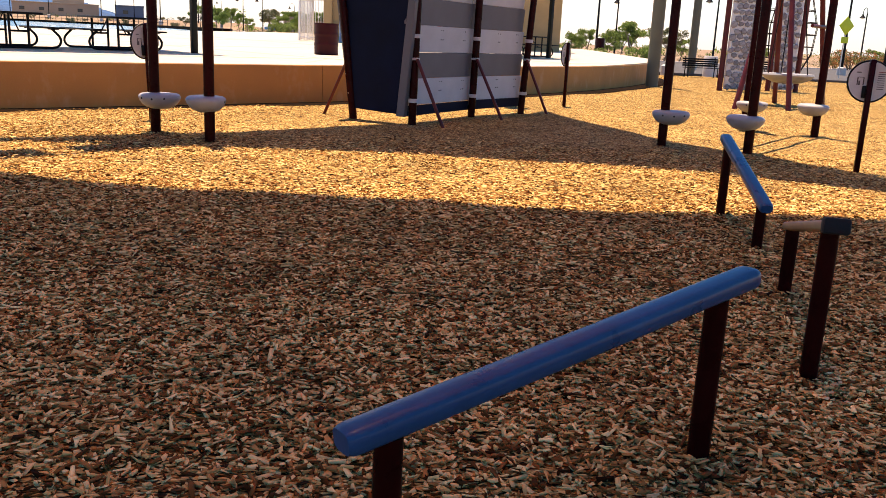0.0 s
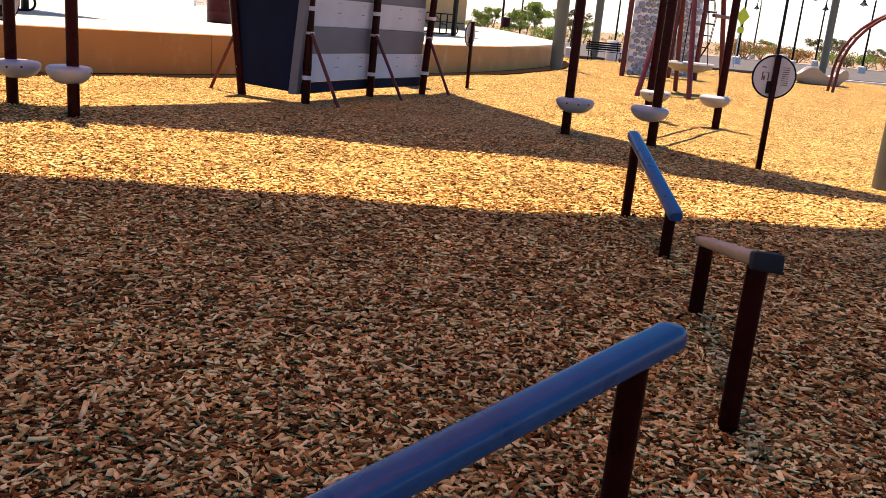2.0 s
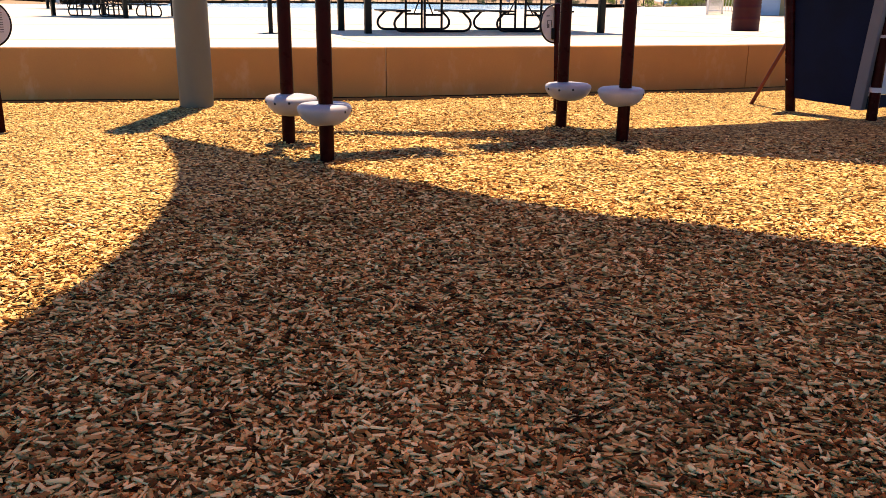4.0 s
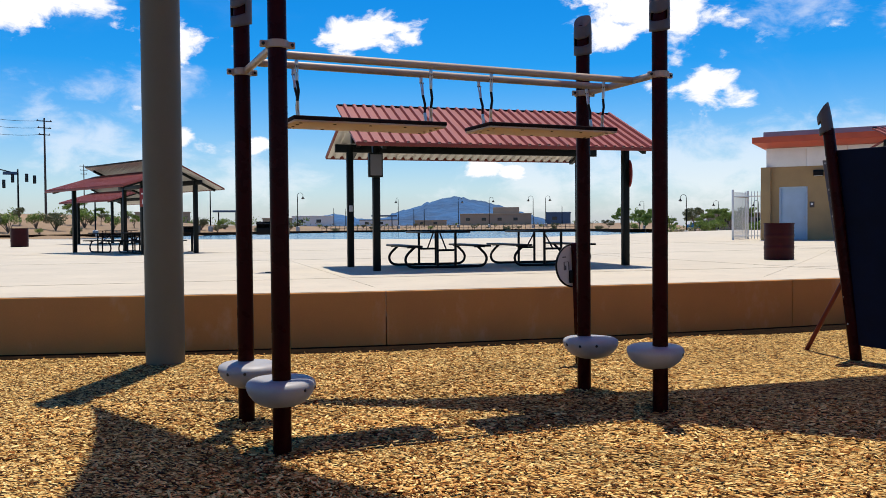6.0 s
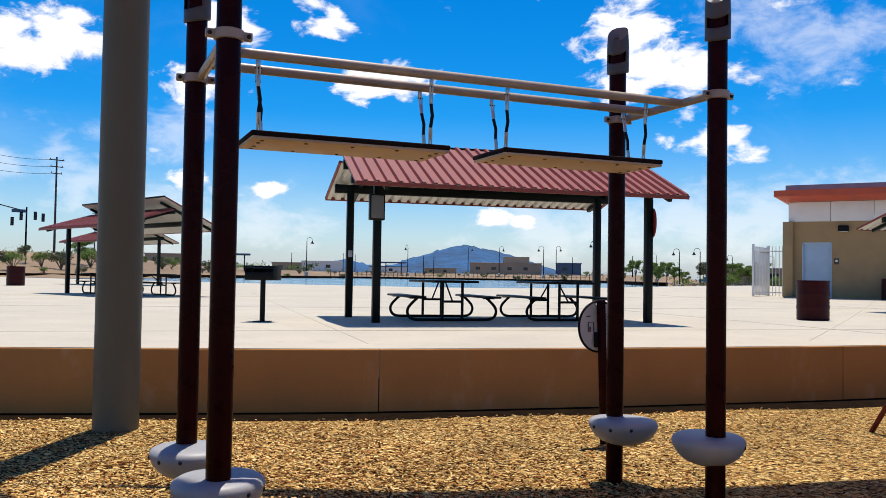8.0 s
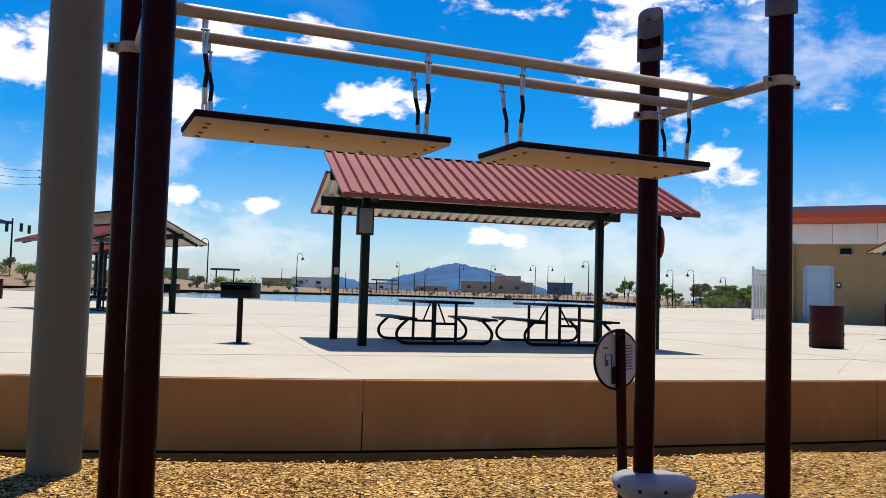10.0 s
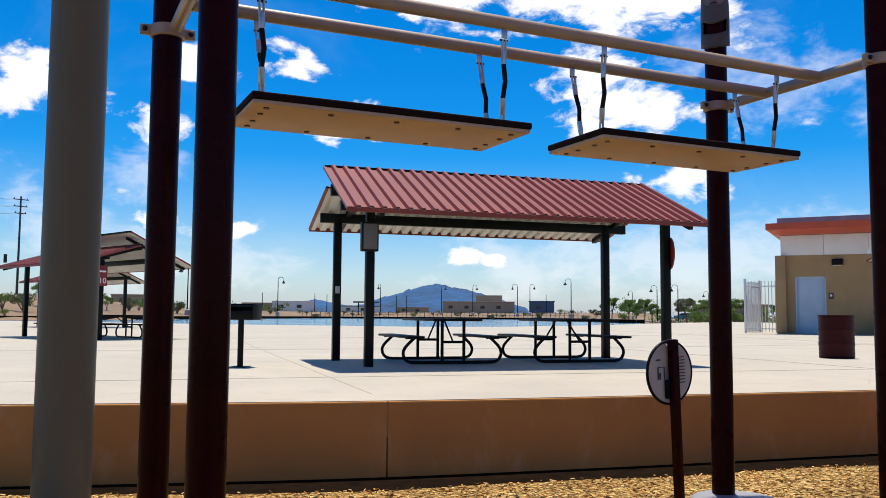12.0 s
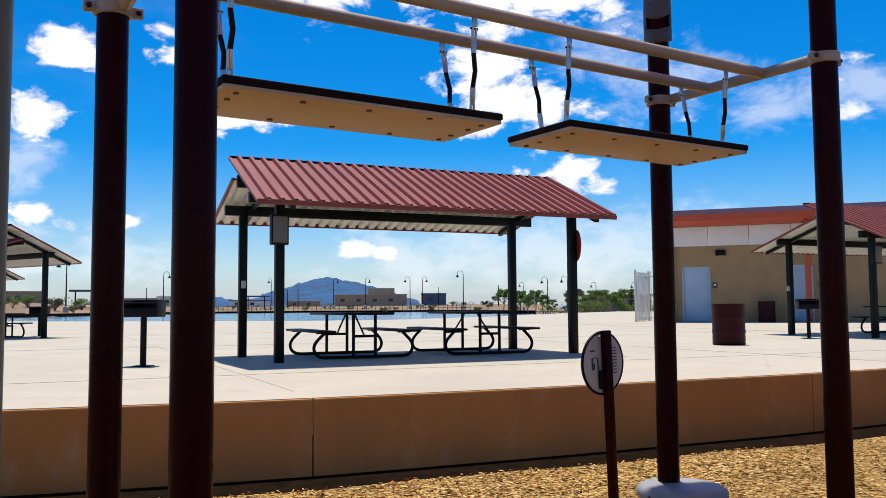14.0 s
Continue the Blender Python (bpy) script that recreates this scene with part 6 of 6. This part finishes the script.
def rope_net():
    t = thing("net_climber", pose(13.85, 38.7, 0) @ Matrix.Diagonal((0.7, 0.7, 1, 1)), "black rope net climber around a central mast", "net climber")
    part("mast", tube([(0, 0, -0.1), (0, 0, 5.2)], 0.09, 12), RED_PAINT, t)
    n = 10
    for k in range(n):
        a = 2 * math.pi * k / n
        part("rope", tube([(math.cos(a) * r, math.sin(a) * r, z) for r, z in ((0.9, 0.3), (1.6, 1.3), (1.75, 2.4), (1.2, 3.8), (0.1, 5.0))], 0.026, 5), BLACK_RUBBER, t)
    for z, r in ((0.6, 1.15), (1.1, 1.5), (1.6, 1.66), (2.1, 1.73), (2.6, 1.7), (3.1, 1.5), (3.6, 1.28), (4.2, 0.8)):
        part("ring_rope", add_tube(bmesh.new(), arc((0, 0, z), r, 0, 360, n, "xy"), 0.022, 5, False), BLACK_RUBBER, t)


rope_net()


def arch_climber():
    t = thing("arch_climber", pose(16.9, 31.2, 0, 0, 0, -20), "curved red tube arch climber with steps", "climber")
    for y in (0, 1.1):
        part("arch_tube", tube([(0.0, y, -0.1), (0.05, y, 0.4)] + [(2.9 - 2.85 * math.cos(a), y, 0.6 + 2.6 * math.sin(a)) for a in np.linspace(0.05, 2.2, 14)], 0.055, 12), RED_PAINT, t)
    for a in (0.55, 1.0, 1.45):
        part("rung", tube([(2.9 - 2.85 * math.cos(a), 0, 0.6 + 2.6 * math.sin(a)), (2.9 - 2.85 * math.cos(a), 1.1, 0.6 + 2.6 * math.sin(a))], 0.03, 10), RED_PAINT, t)


arch_climber()


def shell_seat():
    t = thing("shell_basin", pose(19.6, 37.4, 0) @ Matrix.Scale(0.62, 4), "pale grey scalloped play basin on mulch", "play basin")
    bm = bmesh.new()
    rows = []
    for r, z, w in ((0.0, 0.15, 0), (0.9, 0.16, 0), (1.5, 0.4, 0.1), (1.9, 0.85, 0.28), (1.98, 0.86, 0.28), (1.75, 0.4, 0.08), (1.4, 0.02, 0), (0.0, 0.0, 0)):
        rows.append([bm.verts.new((r * math.cos(a), r * 0.8 * math.sin(a), z + w * math.sin(5 * a))) for a in (2 * math.pi * k / 60 for k in range(60))] if r else [bm.verts.new((0, 0, z))])
    for a, b in zip(rows, rows[1:]):
        for k in range(60):
            j = (k + 1) % 60
            if len(a) == 1:
                bm.faces.new((a[0], b[k], b[j]))
            elif len(b) == 1:
                bm.faces.new((a[k], b[0], a[j]))
            else:
                bm.faces.new((a[k], b[k], b[j], a[j]))
    bmesh.ops.recalc_face_normals(bm, faces=bm.faces)
    part("basin", bm, GREY_PLASTIC, t)


shell_seat()


def warning_sign(x, y):
    t = thing("street_sign", yaw_pose(x, y, 0, 20), "yellow-green diamond street sign on a steel pole", "street sign")
    part("pole", tube([(0, 0, -0.2), (0, 0, 3.4)], 0.035, 10), STEEL, t)
    d = part("diamond", box(0.76, 0.02, 0.76, (0, 0, 0), 0.004, Matrix.Rotation(radians(45), 4, "Y")), YELLOW_SIGN, t)
    d.matrix_basis = pose(0, -0.05, 3.0)
    part("plate", box(0.5, 0.02, 0.36, (0, -0.05, 2.2), 0.004), YELLOW_SIGN, t)


sx, sy = 0.2 + 56 * math.sin(radians(23.0)), 0.8 + 56 * math.cos(radians(23.0))
warning_sign(sx, sy)


def bench_row(x, y, yaw):
    t = thing("park_bench", yaw_pose(x, y, 0, yaw), "dark steel bench at the mulch edge", "bench", "park benches")
    for k in range(4):
        part("seat_slat", box(1.8, 0.08, 0.03, (0, -0.15 + 0.1 * k, 0.45), 0.006), DARK_METAL, t)
        part("back_slat", box(1.8, 0.03, 0.08, (0, 0.22, 0.55 + 0.1 * k), 0.006), DARK_METAL, t)
    for px in (-0.75, 0.75):
        part("leg", tube([(px, -0.2, 0), (px, -0.15, 0.44), (px, 0.2, 0.44), (px, 0.26, 0.95)], 0.025, 8), DARK_METAL, t)
        part("leg", tube([(px, 0.22, 0), (px, 0.2, 0.44)], 0.025, 8), DARK_METAL, t)


bench_row(11.4, 42.5, 10)
bench_row(14.2, 42.0, 10)
for x, y in ((16.0, 45.0), (22.6, 48.6), (27, 56.5), (13.2, 47.6)):
    solo("concrete_bollard", lathe([(0, 0.98), (0.33, 0.98), (0.36, 0.94), (0.36, -0.1), (0, -0.1)], 24), KERB, pose(x, y, 0), "squat pale concrete pier beside the street", "pier", "concrete piers")


# ---- loose wood chips over the mulch bed ----
def wood_chips():
    rng = np.random.default_rng(7)
    zones = [(-2.7, 2.7, 2.1, 4.9, 4300), (-4.6, 3.6, 3.3, 7.8, 2300), (-7.4, 5.0, 7.2, 11.6, 720), (-10.5, -3.0, 9.0, 16.5, 230), (-5.2, -2.4, 2.4, 6.0, 500)]
    xs, ys = [], []
    for x0, x1, y0, y1, dens in zones:
        n = int((x1 - x0) * (y1 - y0) * dens)
        ex, ey = rng.normal(0, 0.35, n), rng.normal(0, 0.35, n)
        xs.append(rng.uniform(x0, x1, n) + ex)
        ys.append(rng.uniform(y0, y1, n) + ey)
    x, y = np.concatenate(xs), np.concatenate(ys)
    keep = x > np.interp(y, WY, WX) + rng.uniform(0.66, 0.94, len(x))
    x, y = x[keep], y[keep]
    n = len(x)
    z = np.array([mulch_z(a, b) for a, b in zip(x, y)]) + rng.uniform(-0.014, 0.020, n)
    length, width, thick = rng.gamma(4.5, 0.0072, n).clip(0.012, 0.085), rng.uniform(0.006, 0.019, n), rng.uniform(0.002, 0.006, n)
    yaw, tilt, roll = rng.uniform(0, 2 * math.pi, n), rng.normal(0, 0.17, n), rng.normal(0, 0.26, n)
    taper = rng.uniform(0.35, 1.0, n)
    base = np.array([(-1, -1, -1), (1, -1, -1), (1, 1, -1), (-1, 1, -1), (-1, -1, 1), (1, -1, 1), (1, 1, 1), (-1, 1, 1)], float) * 0.5
    p = np.repeat(base[None], n, 0)
    p[:, :, 0] *= length[:, None]
    p[:, :, 1] *= width[:, None]
    p[:, [1, 2, 5, 6], 1] *= taper[:, None]
    p[:, :, 2] *= thick[:, None]
    p[:, :, 0] += rng.normal(0, 0.0025, (n, 8))
    p[:, :, 1] += rng.normal(0, 0.0022, (n, 8))
    p[:, :, 2] += rng.normal(0, 0.0016, (n, 8))
    cr, sr, ct, st, cy, sy = np.cos(roll), np.sin(roll), np.cos(tilt), np.sin(tilt), np.cos(yaw), np.sin(yaw)
    X, Y, Z = p[:, :, 0], p[:, :, 1], p[:, :, 2]
    Y, Z = Y * cr[:, None] - Z * sr[:, None], Y * sr[:, None] + Z * cr[:, None]
    X, Z = X * ct[:, None] + Z * st[:, None], -X * st[:, None] + Z * ct[:, None]
    X, Y = X * cy[:, None] - Y * sy[:, None], X * sy[:, None] + Y * cy[:, None]
    co = np.stack([X + x[:, None], Y + y[:, None], Z + z[:, None]], -1).reshape(-1, 3)
    quads = np.array([(4, 5, 6, 7), (0, 1, 5, 4), (1, 2, 6, 5), (2, 3, 7, 6), (3, 0, 4, 7)])
    idx = (quads[None] + (np.arange(n) * 8)[:, None, None]).reshape(-1)
    me = bpy.data.meshes.new("wood_chips")
    me.vertices.add(n * 8)
    me.vertices.foreach_set("co", co.astype(np.float32).ravel())
    me.loops.add(len(idx))
    me.loops.foreach_set("vertex_index", idx.astype(np.int32))
    me.polygons.add(len(idx) // 4)
    me.polygons.foreach_set("loop_start", np.arange(0, len(idx), 4, dtype=np.int32))
    me.update(calc_edges=True)
    me.materials.append(CHIP)
    return tagged(new("wood_chips", me), "loose brown and tan wood chips strewn over the bed", "wood chips", kind="stuff")


wood_chips()
